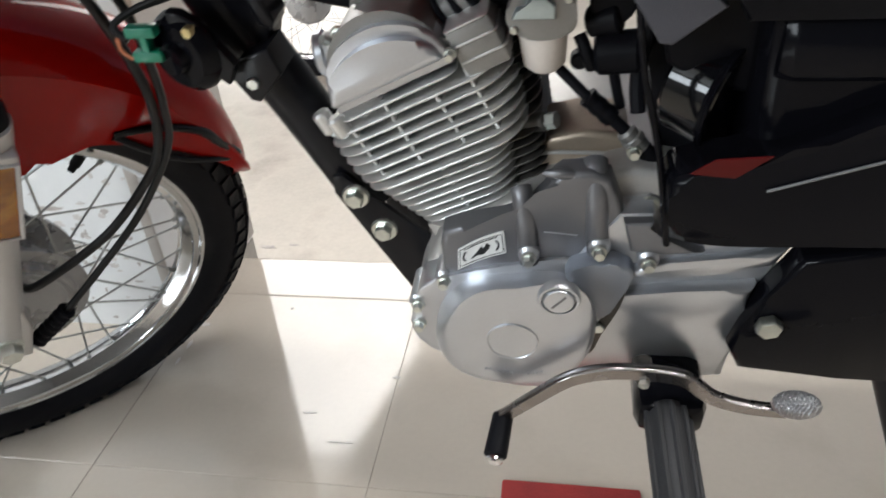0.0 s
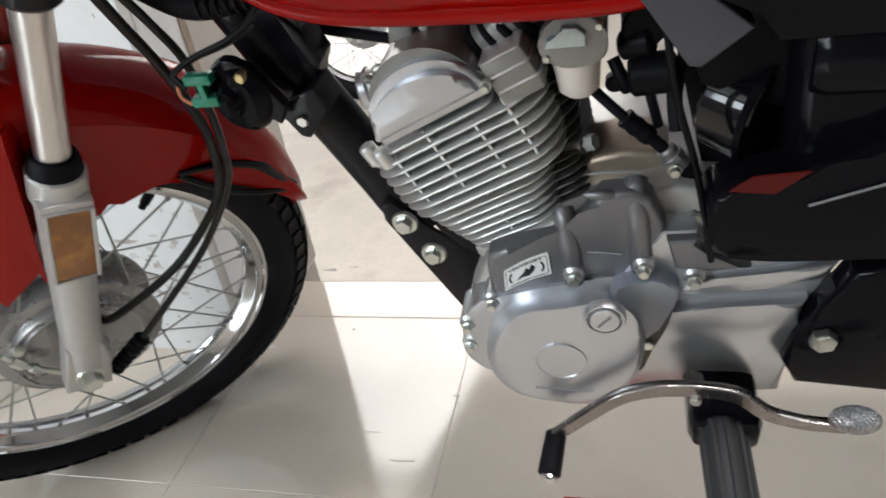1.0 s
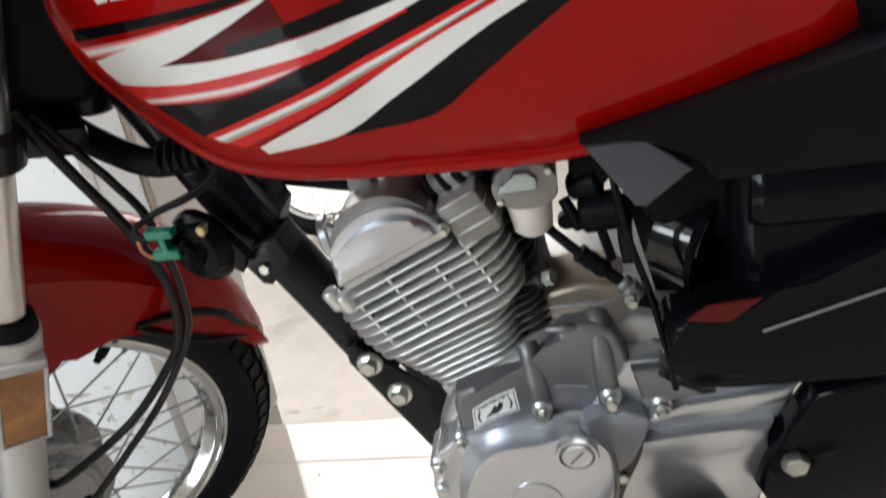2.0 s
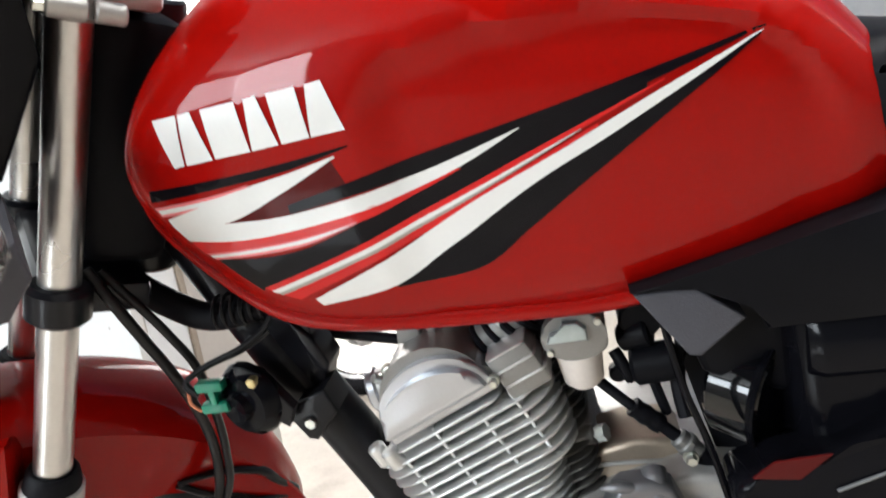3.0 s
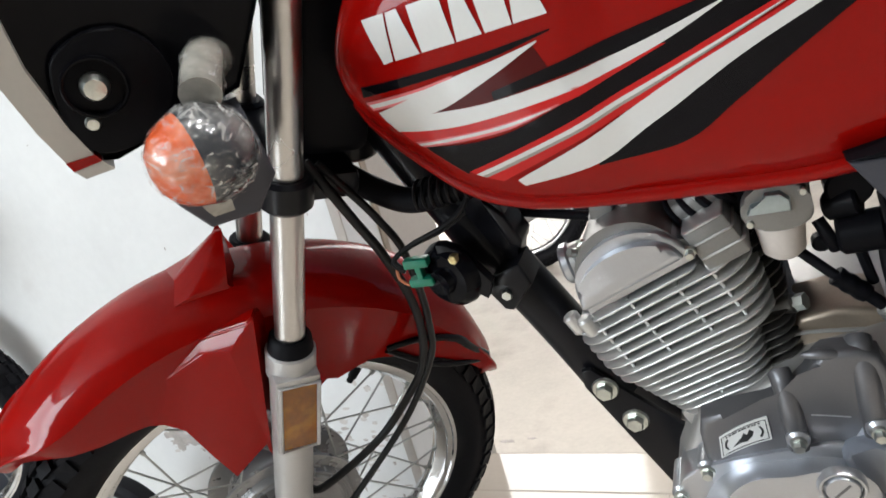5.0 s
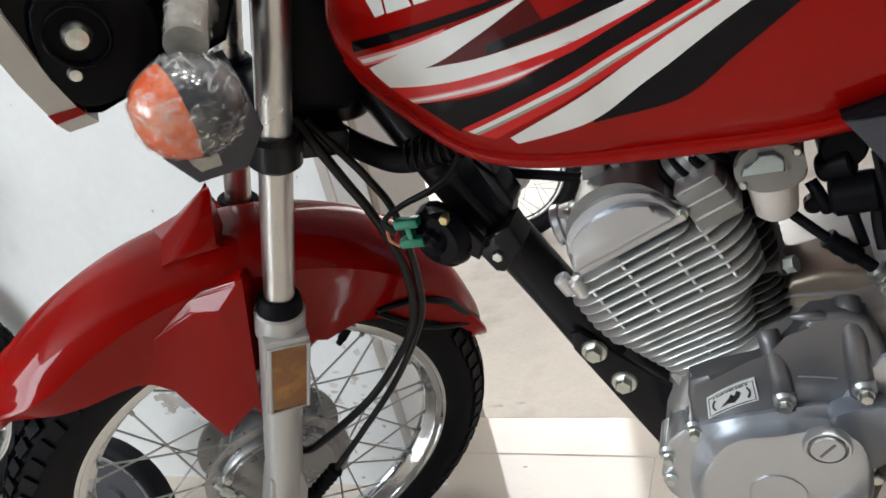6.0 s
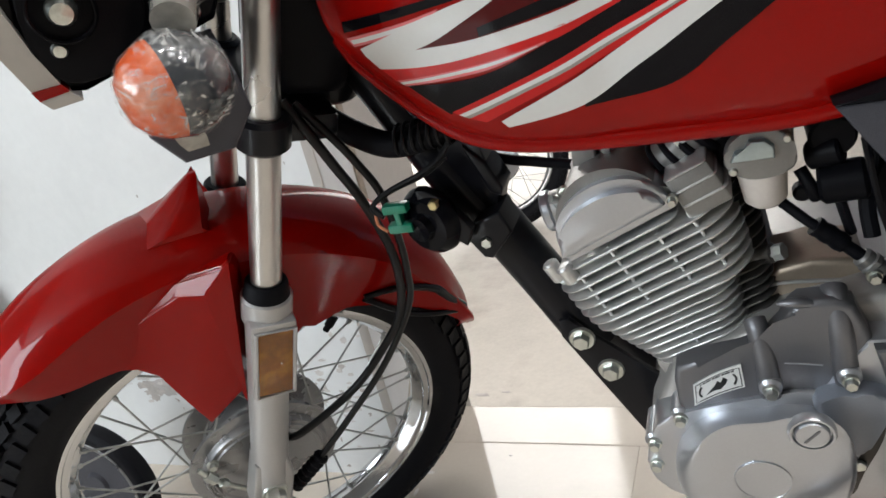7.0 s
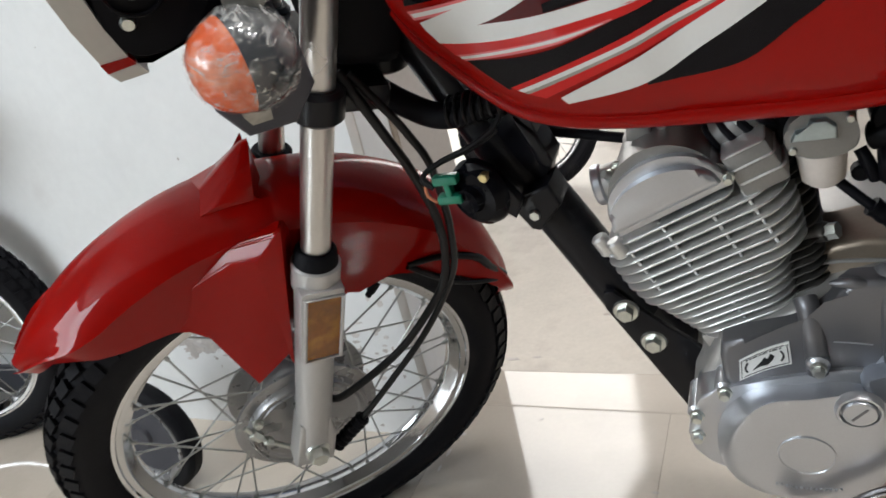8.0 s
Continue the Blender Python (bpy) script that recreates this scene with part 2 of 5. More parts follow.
def spline(pts, n=8, closed=False):
    """A smooth line through points."""
    pts = [Vector(p) for p in pts]
    out, c = [], len(pts)
    for i in range(c if closed else c - 1):
        if closed:
            a, b, d, e = pts[i - 1], pts[i], pts[(i + 1) % c], pts[(i + 2) % c]
        else:
            a, b, d, e = pts[max(i - 1, 0)], pts[i], pts[i + 1], pts[min(i + 2, c - 1)]
        for j in range(n):
            t = j / n
            out.append(0.5 * (2 * b + (d - a) * t + (2 * a - 5 * b + 4 * d - e) * t * t + (3 * b - a - 3 * d + e) * t ** 3))
    if not closed:
        out.append(pts[-1])
    return out


def loft(rings, cap=True, closed=True, bm=None):
    bm = bm or bmesh.new()
    vs = [[bm.verts.new(p) for p in r] for r in rings]
    c = len(rings[0])
    for a, b in zip(vs, vs[1:]):
        for i in range(c if closed else c - 1):
            j = (i + 1) % c
            bm.faces.new((a[i], a[j], b[j], b[i]))
    if cap and closed:
        bm.faces.new(vs[0][::-1])
        bm.faces.new(vs[-1])
    return bm


def tube(pts, r, seg=12, n=8, smooth=True, bm=None, closed=False):
    line = spline(pts, n, closed) if smooth else [Vector(p) for p in pts]
    rs = r if callable(r) else (lambda u: r)
    rings, up = [], None
    for i, p in enumerate(line):
        if closed:
            d = line[(i + 1) % len(line)] - line[i - 1]
        else:
            d = line[min(i + 1, len(line) - 1)] - line[max(i - 1, 0)]
        d.normalize()
        if up is None:
            up = d.orthogonal().normalized()
        up = (up - d * up.dot(d)).normalized()
        s = d.cross(up)
        q = rs(i / max(1, len(line) - 1))
        rings.append([p + q * (math.cos(a) * up + math.sin(a) * s) for a in (math.tau * j / seg for j in range(seg))])
    if closed:
        rings.append(rings[0])
        b = loft(rings, cap=False, bm=bm)
        bmesh.ops.remove_doubles(b, verts=b.verts, dist=1e-6)
        return b
    return loft(rings, bm=bm)


def rod(a, b, r, seg=16, r2=None, bm=None, bevel=0.0):
    a, b = Vector(a), Vector(b)
    d = (b - a).normalized()
    u = d.orthogonal().normalized()
    s = d.cross(u)
    r2 = r if r2 is None else r2
    def ring(p, q):
        return [p + q * (math.cos(t) * u + math.sin(t) * s) for t in (math.tau * j / seg for j in range(seg))]
    if bevel:
        rings = [ring(a, r - bevel), ring(a + d * bevel, r), ring(b - d * bevel, r2), ring(b, r2 - bevel)]
    else:
        rings = [ring(a, r), ring(b, r2)]
    return loft(rings, bm=bm)


def lathe(profile, seg=64, axis="y", bm=None, arc=None):
    """Profile of (radius, offset along the axis), turned about y."""
    rings = []
    angles = [math.tau * j / seg for j in range(seg)] if arc is None else [arc[0] + (arc[1] - arc[0]) * j / seg for j in range(seg + 1)]
    for r, o in profile:
        rings.append([(r * math.cos(a), o, r * math.sin(a)) for a in angles])
    return loft(rings, cap=False, closed=arc is None, bm=bm)


def block(x0, x1, y0, y1, z0, z1, bevel=0.0, seg=2, bm=None):
    b = bmesh.new()
    bmesh.ops.create_cube(b, size=1)
    for v in b.verts:
        v.co = Vector(((x0 + x1) / 2 + v.co.x * (x1 - x0), (y0 + y1) / 2 + v.co.y * (y1 - y0), (z0 + z1) / 2 + v.co.z * (z1 - z0)))
    if bevel:
        bmesh.ops.bevel(b, geom=b.edges[:], offset=bevel, segments=seg, affect="EDGES", profile=0.5)
    if bm is not None:
        me = bpy.data.meshes.new("tmp")
        b.to_mesh(me)
        b.free()
        bm.from_mesh(me)
        bpy.data.meshes.remove(me)
        return bm
    return b


def prism(outline, y0, y1, bevel=0.0, round_n=0, seg=3):
    """An outline in x and z, from y0 (towards the camera) back to y1, the front rim rounded."""
    pts = [(p[0], p[1]) for p in outline]
    if round_n:
        pts = [(v.x, v.y) for v in spline([(p[0], p[1], 0) for p in pts], round_n, True)]
    bm = bmesh.new()
    front = [bm.verts.new((x, y0, z)) for x, z in pts]
    back = [bm.verts.new((x, y1, z)) for x, z in pts]
    c = len(pts)
    bm.faces.new(front)
    bm.faces.new(back[::-1])
    for i in range(c):
        bm.faces.new((front[i], back[i], back[(i + 1) % c], front[(i + 1) % c]))
    if bevel:
        edges = [e for e in bm.edges if abs(e.verts[0].co.y - y0) < 1e-7 and abs(e.verts[1].co.y - y0) < 1e-7]
        bmesh.ops.bevel(bm, geom=edges, offset=bevel, segments=seg, affect="EDGES", profile=0.5)
    return bm


def hex_bolt(x, y, z, r=0.008, h=0.007, flange=0.0, bm=None):
    """A hexagon head with its flange, facing -y."""
    bm = bm or bmesh.new()
    if flange:
        rod((x, y + 0.0005, z), (x, y - 0.0025, z), flange, 20, flange * 0.9, bm=bm)
    rings = []
    for s, d in ((1, 0.0), (1, h * 0.8), (0.86, h)):
        rings.append([(x + r * s * math.cos(a), y - d - (0.0025 if flange else 0), z + r * s * math.sin(a)) for a in (math.tau * j / 6 + 0.3 for j in range(6))])
    return loft(rings, bm=bm)


# ---- floor, walls and the court outside ----
EDGE = 0.402
LOW = -0.26
floor_ob = tagged(part("floor", block(-3.2, 3.6, -4.8, EDGE, -0.12, -0.0009), GROUT, smooth=0), "polished cream floor tiles with fine grout joints", "floor", kind="structure")
outer = tagged(part("ground", block(-30, 30, EDGE + 0.002, 60, LOW - 0.1, LOW), OUTER, smooth=0), "worn sunlit stone paving outside the doorway", "ground", kind="structure")
WX, WY = 0.032, 0.19
wall_left = tagged(part("wall_left_of_opening", block(-3.2, WX, WY, 0.494, -0.01, 3.0, 0.004), WALL, smooth=0), "white painted wall with scuffs and stains", "wall", kind="structure")
tagged(part("trim", block(WX + 0.0005, WX + 0.006, 0.285, 0.300, 0.0, 2.4, 0.002), JAMB_EDGE), "worn brown strip down the doorway side", "trim", kind="structure")
tagged(part("trim", block(0.0155, WX + 0.0003, WY - 0.003, WY + 0.001, 0.0, 2.4, 0.001), EDGE_AND_JAMB_SHADE), "warm grey painted edge of the doorway wall", "trim", kind="structure")
tagged(part("baseboard", block(-3.19, -0.80, WY - 0.012, WY + 0.002, 0.050, 0.128, 0.003), SKIRT), "dark slate skirting along the white wall", "skirting", kind="structure")
# Wall paint continues here; a warm grey sheet puts its shade in.
tagged(part("doorway_side", block(WX + 0.0004, WX + 0.004, 0.302, 0.492, 0.0, 2.4, 0.001), EDGE_AND_JAMB_SHADE, smooth=0), "side of the doorway, its shade put in as warm grey", "wall", kind="structure")
tagged(part("wall_foot", block(-3.2, WX - 0.002, EDGE + 0.013, 0.492, LOW, -0.012), JAMB, smooth=0), "grey foot of the wall beside the step", "wall", kind="structure")
tagged(part("step_riser", block(-3.2, 3.6, EDGE + 0.001, EDGE + 0.012, LOW, -0.012), JAMB, smooth=0), "grey riser of the doorway step", "step", kind="structure")
tagged(part("wall_above_opening", block(WX + 0.001, 2.8, WY, 0.452, 2.4, 3.0), WALL, smooth=0), "white painted wall over the opening", "wall", kind="structure")
tagged(part("wall_right_of_opening", block(2.8, 3.6, WY, 0.452, -0.01, 3.0), WALL, smooth=0), "white painted wall", "wall", kind="structure")
# Unseen walls added round the shop, dark so that reflections stay dim.
tagged(part("wall_west", block(-3.4, -3.2, -1.95, 0.452, -0.1, 3.0), WALL_UNSEEN, smooth=0), "unseen dark side wall", "wall", kind="structure")
tagged(part("wall_west_far", block(-3.4, -3.2, -4.8, -4.45, -0.1, 3.0), WALL_UNSEEN, smooth=0), "unseen dark side wall", "wall", kind="structure")
tagged(part("wall_west_low", block(-3.4, -3.2, -4.45, -1.95, -0.1, 1.6), WALL_UNSEEN, smooth=0), "unseen dark wall under the window", "wall", kind="structure")
tagged(part("wall_west_high", block(-3.4, -3.2, -4.45, -1.95, 2.75, 3.0), WALL_UNSEEN, smooth=0), "unseen dark wall over the window", "wall", kind="structure")
tagged(part("wall_east", block(3.6, 3.8, -4.8, 0.46, -0.1, 3.0), WALL_UNSEEN, smooth=0), "unseen dark side wall", "wall", kind="structure")
tagged(part("wall_south", block(-1.6, 3.8, -4.95, -4.8, -0.1, 3.0), WALL_UNSEEN, smooth=0), "unseen dark rear wall of the shop", "wall", kind="structure")
tagged(part("wall_south_low", block(-3.15, -1.6, -4.95, -4.8, -0.1, 1.2), WALL_UNSEEN, smooth=0), "unseen dark wall under the shop front", "wall", kind="structure")
tagged(part("wall_south_high", block(-3.15, -1.6, -4.95, -4.8, 2.86, 3.0), WALL_UNSEEN, smooth=0), "unseen dark wall over the shop front", "wall", kind="structure")
tagged(part("wall_south_corner", block(-3.4, -3.15, -4.95, -4.8, -0.1, 3.0), WALL_UNSEEN, smooth=0), "unseen dark corner of the shop", "wall", kind="structure")
tagged(part("ceiling", block(-3.4, 3.8, -4.95, 0.46, 3.0, 3.15), CEIL, smooth=0), "white painted ceiling", "ceiling", kind="structure")
# Raking edge is added to cut the glow's reflection on the tiles.
tagged(part("wall_court", prism([(-0.75, LOW), (9, LOW), (9, 7.5), (-2.5, 7.5), (-1.95, 6.5), (-1.25, 5.3), (-0.75, 4.4)], 5.0, 5.2), WALL, smooth=0), "white court wall with a raking edge added to trim the glow", "wall", kind="structure")
SKY_GLOW = bpy.data.materials.new("bright_hazy_sky")
SKY_GLOW.use_nodes = True
SKY_GLOW.node_tree.nodes["Principled BSDF"].inputs["Base Color"].default_value = (0.8, 0.8, 0.8, 1)
SKY_GLOW.node_tree.nodes["Principled BSDF"].inputs["Emission Color"].default_value = (1.0, 0.98, 0.95, 1)
SKY_GLOW.node_tree.nodes["Principled BSDF"].inputs["Emission Strength"].default_value = 11.0
tagged(part("backdrop", block(-9.0, -0.6, 6.0, 6.05, LOW, 7.4), SKY_GLOW, smooth=0), "bright hazy sky in the gap between the walls", "sky", kind="structure")
# Unseen slab, added to stop the glow at its top.
tagged(part("court_roof", block(-9, 9, 5.3, 7.2, 7.45, 7.6), CEIL, smooth=0), "unseen slab added above the sky glow", "roof", kind="structure")

def fleck(x, z, w, h, seed, plane="wall"):
    """A thin irregular stain, on the wall or on the floor."""
    rnd = random.Random(seed)
    pts = []
    for k in range(22):
        a = math.tau * k / 22
        r = rnd.uniform(0.55, 1.0)
        pts.append((x + w * r * math.cos(a), z + h * r * math.sin(a)))
    pts = [(v.x, v.y) for v in spline([(p[0], p[1], 0) for p in pts], 3, True)]
    if plane == "wall":
        return loft([[(px, WY - d, pz) for px, pz in pts] for d in (0.0, 0.00010 + 0.000004 * (seed % 200) + (0.0 if seed >= 200 else 0.0002))])
    return loft([[(px, pz, d) for px, pz in pts] for d in (0.0002, 0.0008)])


rnd = random.Random(4)
# Large smudges: wall dirt, with the wheel's shade on the wall painted in too.
for i in range(14):
    x, z = rnd.gauss(-0.36, 0.10), rnd.gauss(0.19, 0.05)
    part("stain", fleck(x, z, rnd.uniform(0.02, 0.06), rnd.uniform(0.01, 0.035), 200 + i), SMUDGE_AND_SHADE, wall_left, smooth=0)
for i in range(44):
    x, z = rnd.gauss(-0.38, 0.13), rnd.gauss(0.225, 0.045)
    part("stain", fleck(x, z, rnd.uniform(0.006, 0.034), rnd.uniform(0.004, 0.016), 300 + i), (STAIN_A, STAIN_B)[i % 2], wall_left, smooth=0)
for i in range(60):
    x, z = rnd.gauss(-0.44, 0.05), rnd.gauss(0.215, 0.028)
    part("stain", fleck(x, z, rnd.uniform(0.001, 0.010), rnd.uniform(0.001, 0.005), i), (STAIN_A, STAIN_A, STAIN_B)[i % 3], wall_left, smooth=0)
for i in range(16):
    x, z = rnd.gauss(-0.05, 0.035), rnd.gauss(0.27, 0.05)
    part("stain", fleck(x, z, rnd.uniform(0.003, 0.010), rnd.uniform(0.002, 0.007), 50 + i), STAIN_A, wall_left, smooth=0)
for i in range(46):
    x, z = rnd.gauss(-0.075, 0.05), rnd.gauss(0.14, 0.05)
    part("stain", fleck(min(x, 0.0), z, rnd.uniform(0.002, 0.011), rnd.uniform(0.0015, 0.007), 400 + i), (STAIN_A, STAIN_B, STAIN_B)[i % 3], wall_left, smooth=0)
for i in range(18):
    x, z = rnd.uniform(-1.0, 0.0), rnd.uniform(0.40, 0.95)
    part("stain", fleck(x, z, rnd.uniform(0.0008, 0.002), rnd.uniform(0.001, 0.004), 80 + i), STAIN_B, wall_left, smooth=0)
for i, (x, y, w, h) in enumerate(((0.197, 0.254, 0.0035, 0.0025), (0.413, 0.101, 0.007, 0.003), (0.42, 0.085, 0.003, 0.002), (0.085, 0.440, 0.022, 0.007), (0.135, 0.449, 0.012, 0.004),
                                  (0.060, 0.200, 0.012, 0.006), (0.055, 0.150, 0.004, 0.013), (0.054, 0.110, 0.003, 0.010), (0.30, 0.02, 0.012, 0.0012), (0.36, -0.03, 0.020, 0.0010))):
    part("stain", fleck(x, y, w, h, 120 + i, "floor"), (STAIN_B, STAIN_A)[1 if i > 4 else 0], floor_ob, smooth=0)
for i in range(26):
    x, y = rnd.uniform(0.12, 1.0), rnd.uniform(0.55, 1.6)
    ob = part("stain", fleck(x, y, rnd.uniform(0.004, 0.03), rnd.uniform(0.002, 0.012), 150 + i, "floor"), STAIN_C, outer, smooth=0)
    ob.location.z = LOW

# ---- the motorcycle: its own frame leans on the side stand ----
LEAN_ANGLE = 8.03
bike = tagged(new("motorcycle"), "red motorcycle with silver engine, leaning on its stand", "motorcycle")
bike.matrix_basis = pose(0, 0, 0, LEAN_ANGLE, 0, 0)

# steering frame: x to the rear, y to the right, z up along the fork
RAKE, STEER, WHEEL_R = radians(24.53), radians(43.54), 0.302
fork_up = Vector((math.sin(RAKE), 0, math.cos(RAKE)))
fork_fwd = Vector((-math.cos(RAKE), 0, math.sin(RAKE)))
turned_fwd = math.cos(STEER) * fork_fwd - math.sin(STEER) * Vector((0, 1, 0))
turned_right = math.cos(STEER) * Vector((0, 1, 0)) + math.sin(STEER) * fork_fwd
hub_at = Vector((-0.0179, -0.0048, 0.0217 + WHEEL_R)) - 0.05 * fork_fwd + 0.05 * turned_fwd
FORK = Matrix((-turned_fwd, turned_right, fork_up)).transposed().to_4x4()
FORK.translation = hub_at


def wheel(parent, m, drum_side=-1):
    """A spoked wheel about y: tyre, rim, hub, drum plate, spokes."""
    w = new("wheel")
    w.parent, w.matrix_basis = parent, m
    prof = []
    for a in range(-14, 15):
        t = a / 14 * radians(148)
        prof.append((0.2665 + 0.0355 * math.cos(t), 0.035 * math.sin(t)))
    tyre = part("tyre", lathe(prof, 96), TYRE, w, "black tyre with block tread")
    # tread blocks
    bm = bmesh.new()
    for i in range(66):
        a0 = math.tau * i / 66
        for row, (t, wid) in enumerate(((-58, 15), (-27, 12), (0, 11), (27, 12), (58, 15))):
            off = 0.5 if row % 2 else 0.0
            quad = []
            for lift in (0.0, 0.0062 if abs(t) < 40 else 0.0045):
                for da, dt in ((0.12, -wid), (0.80, -wid + 5), (0.68, wid), (0.0, wid - 5)):
                    aa, tt = a0 + (da + off) * math.tau / 66, radians(t + dt)
                    rr, oo = 0.2665 + (0.0350 + lift) * math.cos(tt), (0.0345 + lift) * math.sin(tt)
                    quad.append(bm.verts.new((rr * math.cos(aa), oo, rr * math.sin(aa))))
            lo, hi = quad[:4], quad[4:]
            bm.faces.new(hi)
            for j in range(4):
                bm.faces.new((lo[j], lo[(j + 1) % 4], hi[(j + 1) % 4], hi[j]))
    part("tread", bm, TYRE, tyre, smooth=0)
    rim_prof = [(0.2390, -0.0235), (0.2400, -0.0215), (0.2365, -0.0200), (0.2310, -0.0195), (0.2255, -0.0130), (0.2235, -0.0060), (0.2235, 0.0060), (0.2255, 0.0130),
                (0.2310, 0.0195), (0.2365, 0.0200), (0.2400, 0.0215), (0.2390, 0.0235), (0.2345, 0.0240), (0.2330, 0.0215), (0.2265, 0.0205), (0.2245, 0.0165), (0.2205, 0.0135), (0.2180, 0.0085), (0.2158, 0.0070), (0.2150, 0.0058), (0.2156, 0.0044), (0.2163, 0.0030), (0.2163, -0.0030), (0.2156, -0.0044), (0.2150, -0.0058), (0.2158, -0.0070), (0.2180, -0.0085),
                (0.2205, -0.0135), (0.2245, -0.0165), (0.2265, -0.0205), (0.2330, -0.0215), (0.2345, -0.0240), (0.2390, -0.0235)]
    rim = part("rim", lathe(rim_prof, 96), CHROME, w, "polished chrome rim")
    hub = part("hub", lathe([(0.0, -0.034), (0.078, -0.032), (0.086, -0.0315), (0.0945, -0.0295), (0.0950, -0.0255), (0.076, -0.022), (0.070, 0.022), (0.0950, 0.0255),
                             (0.0945, 0.0300), (0.086, 0.034), (0.022, 0.044), (0.0, 0.05)], 64), HUB, w, "cast aluminium drum hub")
    s = drum_side
    part("brake_plate", lathe([(0.0, s * 0.052), (0.022, s * 0.052), (0.026, s * 0.0440), (0.060, s * 0.0385), (0.0655, s * 0.0390), (0.0680, s * 0.0420), (0.0700, s * 0.0420), (0.0718, s * 0.0395), (0.0742, s * 0.0395), (0.0755, s * 0.0415), (0.0780, s * 0.0410), (0.0800, s * 0.0370), (0.0815, s * 0.029)], 72), HUB, w)
    first = {}
    for i in range(36):
        side = -1 if i % 2 else 1
        a = math.tau * (i // 2) / 18 + (0.17 if side > 0 else 0.0)
        lean = 0.62 if (i // 2) % 2 else -0.62
        key = (side, lean > 0)
        base = (0.089, side * 0.0275)
        end = a + lean * 0.62
        if key not in first:
            p = Vector((base[0] * math.cos(-lean), base[1], base[0] * math.sin(-lean)))
            q = Vector((0.219, side * 0.004, 0.0))
            bm = rod(p, q, 0.00135, 8)
            rod(p + (q - p) * 0.94, q, 0.0029, 6, bm=bm)
            rod(p - Vector((0, 0.0035, 0)), p + Vector((0, 0.0035, 0)), 0.0034, 8, bm=bm)
            ob = part("spoke", bm, SPOKE, w)
            ob.matrix_basis = Matrix.Rotation(-end, 4, "Y")
            first[key] = ob
        else:
            again("spoke", first[key], w, Matrix.Rotation(-end, 4, "Y"))
    tb = rod((0.0, 0, 0), (-0.028, 0, 0), 0.0042, 10)
    rod((-0.004, 0, 0), (-0.020, 0, 0), 0.0058, 10, bm=tb)
    ang = math.atan2(0.198, 0.097)
    part("valve", tb, RUBBER, w, m=Matrix.Rotation(-ang, 4, "Y") @ Matrix.Translation((0.217, 0, 0)))
    return w


wheel(bike, FORK @ Matrix.Translation((0.009, -0.008, -0.025)) @ Matrix.Scale(1.012, 4))["label"] = "spoked front wheel with drum brake"
rear = wheel(bike, pose(1.285, 0, WHEEL_R))


def fp(name, bm, material, parent=None, label="", smooth=40):
    """A part given in the steering frame."""
    return part(name, bm, material, parent or bike, label, None if parent else FORK, smooth)


# ---- fork ----
for side, tag in ((-1, "left"), (1, "right")):
    y = side * 0.092
    leg = fp("fork_leg", rod((0, y, -0.02), (0, y, 0.285), 0.0215, 28, 0.0225, bevel=0.003), ALU_LEG, label="silver painted lower fork leg")
    part("fork_collar", rod((0, y, 0.266), (0, y, 0.297), 0.0255, 28, bevel=0.002), ALU_LEG, leg)
    part("dust_seal", rod((0, y, 0.292 if side < 0 else 0.280), (0, y, 0.3135 if side < 0 else 0.300), 0.0235, 28, 0.021, bevel=0.003), RUBBER, leg)
    if side > 0:
        part("seal_ring", rod((0, y, 0.298), (0, y, 0.317), 0.0215, 28, 0.0240, bevel=0.003), RUBBER, leg)
    part("axle_lug", prism([(-0.026, -0.03), (0.024, -0.03), (0.026, 0.02), (0.018, 0.05), (-0.02, 0.05)], y - 0.016, y + 0.016, 0.004), ALU_LEG, leg)
    fp("fork_tube", rod((0, y, 0.30), (0, y, 0.70), 0.0152, 28), STEEL_TUBE, label="polished steel fork tube")
    fp("lower_clamp", rod((0, y, 0.457), (0, y, 0.488), 0.024, 28, bevel=0.004), BLACK, label="black lower fork clamp")
    clamp = fp("upper_clamp", rod((0, y, 0.684), (0, y, 0.708), 0.0195, 28, bevel=0.003), ALU_CAST, label="cast upper fork clamp")
    part("pinch_lug", rod((-0.018, y + side * 0.019, 0.693), (0.0075, y + side * 0.019, 0.693), 0.0075, 20, bevel=0.0015), ALU_CAST, clamp)
    part("pinch_lug", rod((0.0115, y + side * 0.019, 0.693), (0.031, y + side * 0.019, 0.693), 0.0075, 20, bevel=0.0015), ALU_CAST, clamp)
    part("pinch_bolt", rod((-0.024, y + side * 0.019, 0.693), (-0.018, y + side * 0.019, 0.693), 0.0055, 6), ZINC, clamp)
fp("lower_yoke", block(-0.012, 0.07, -0.09, 0.09, 0.455, 0.483, 0.008), BLACK)
fp("upper_yoke", block(-0.008, 0.060, -0.092, 0.092, 0.694, 0.710, 0.006), ALU_CAST)
fp("axle", rod((0, -0.125, 0), (0, 0.125, 0), 0.0075, 16), ZINC)
fp("axle_nut", hex_bolt(0, -0.112, 0, 0.0125, 0.012, 0.016), ZINC)
refl = fp("reflector_bracket", block(-0.0235, 0.0235, -0.121, -0.098, 0.175, 0.278, 0.005), ALU_LEG, label="silver reflector housing on the fork leg")
part("reflector", block(-0.0165, 0.0185, -0.1225, -0.120, 0.1835, 0.2685, 0.0008), AMBER, refl, "amber rectangular reflector")
part("reflector_rim", tube([(x, -0.1222, z) for x, z in ((-0.0185, 0.1815), (0.0205, 0.1815), (0.0205, 0.2705), (-0.0185, 0.2705))], 0.0023, 8, 1, smooth=False, closed=True), ALU_LEG, refl)
tagged(bike, group="motorcycles")

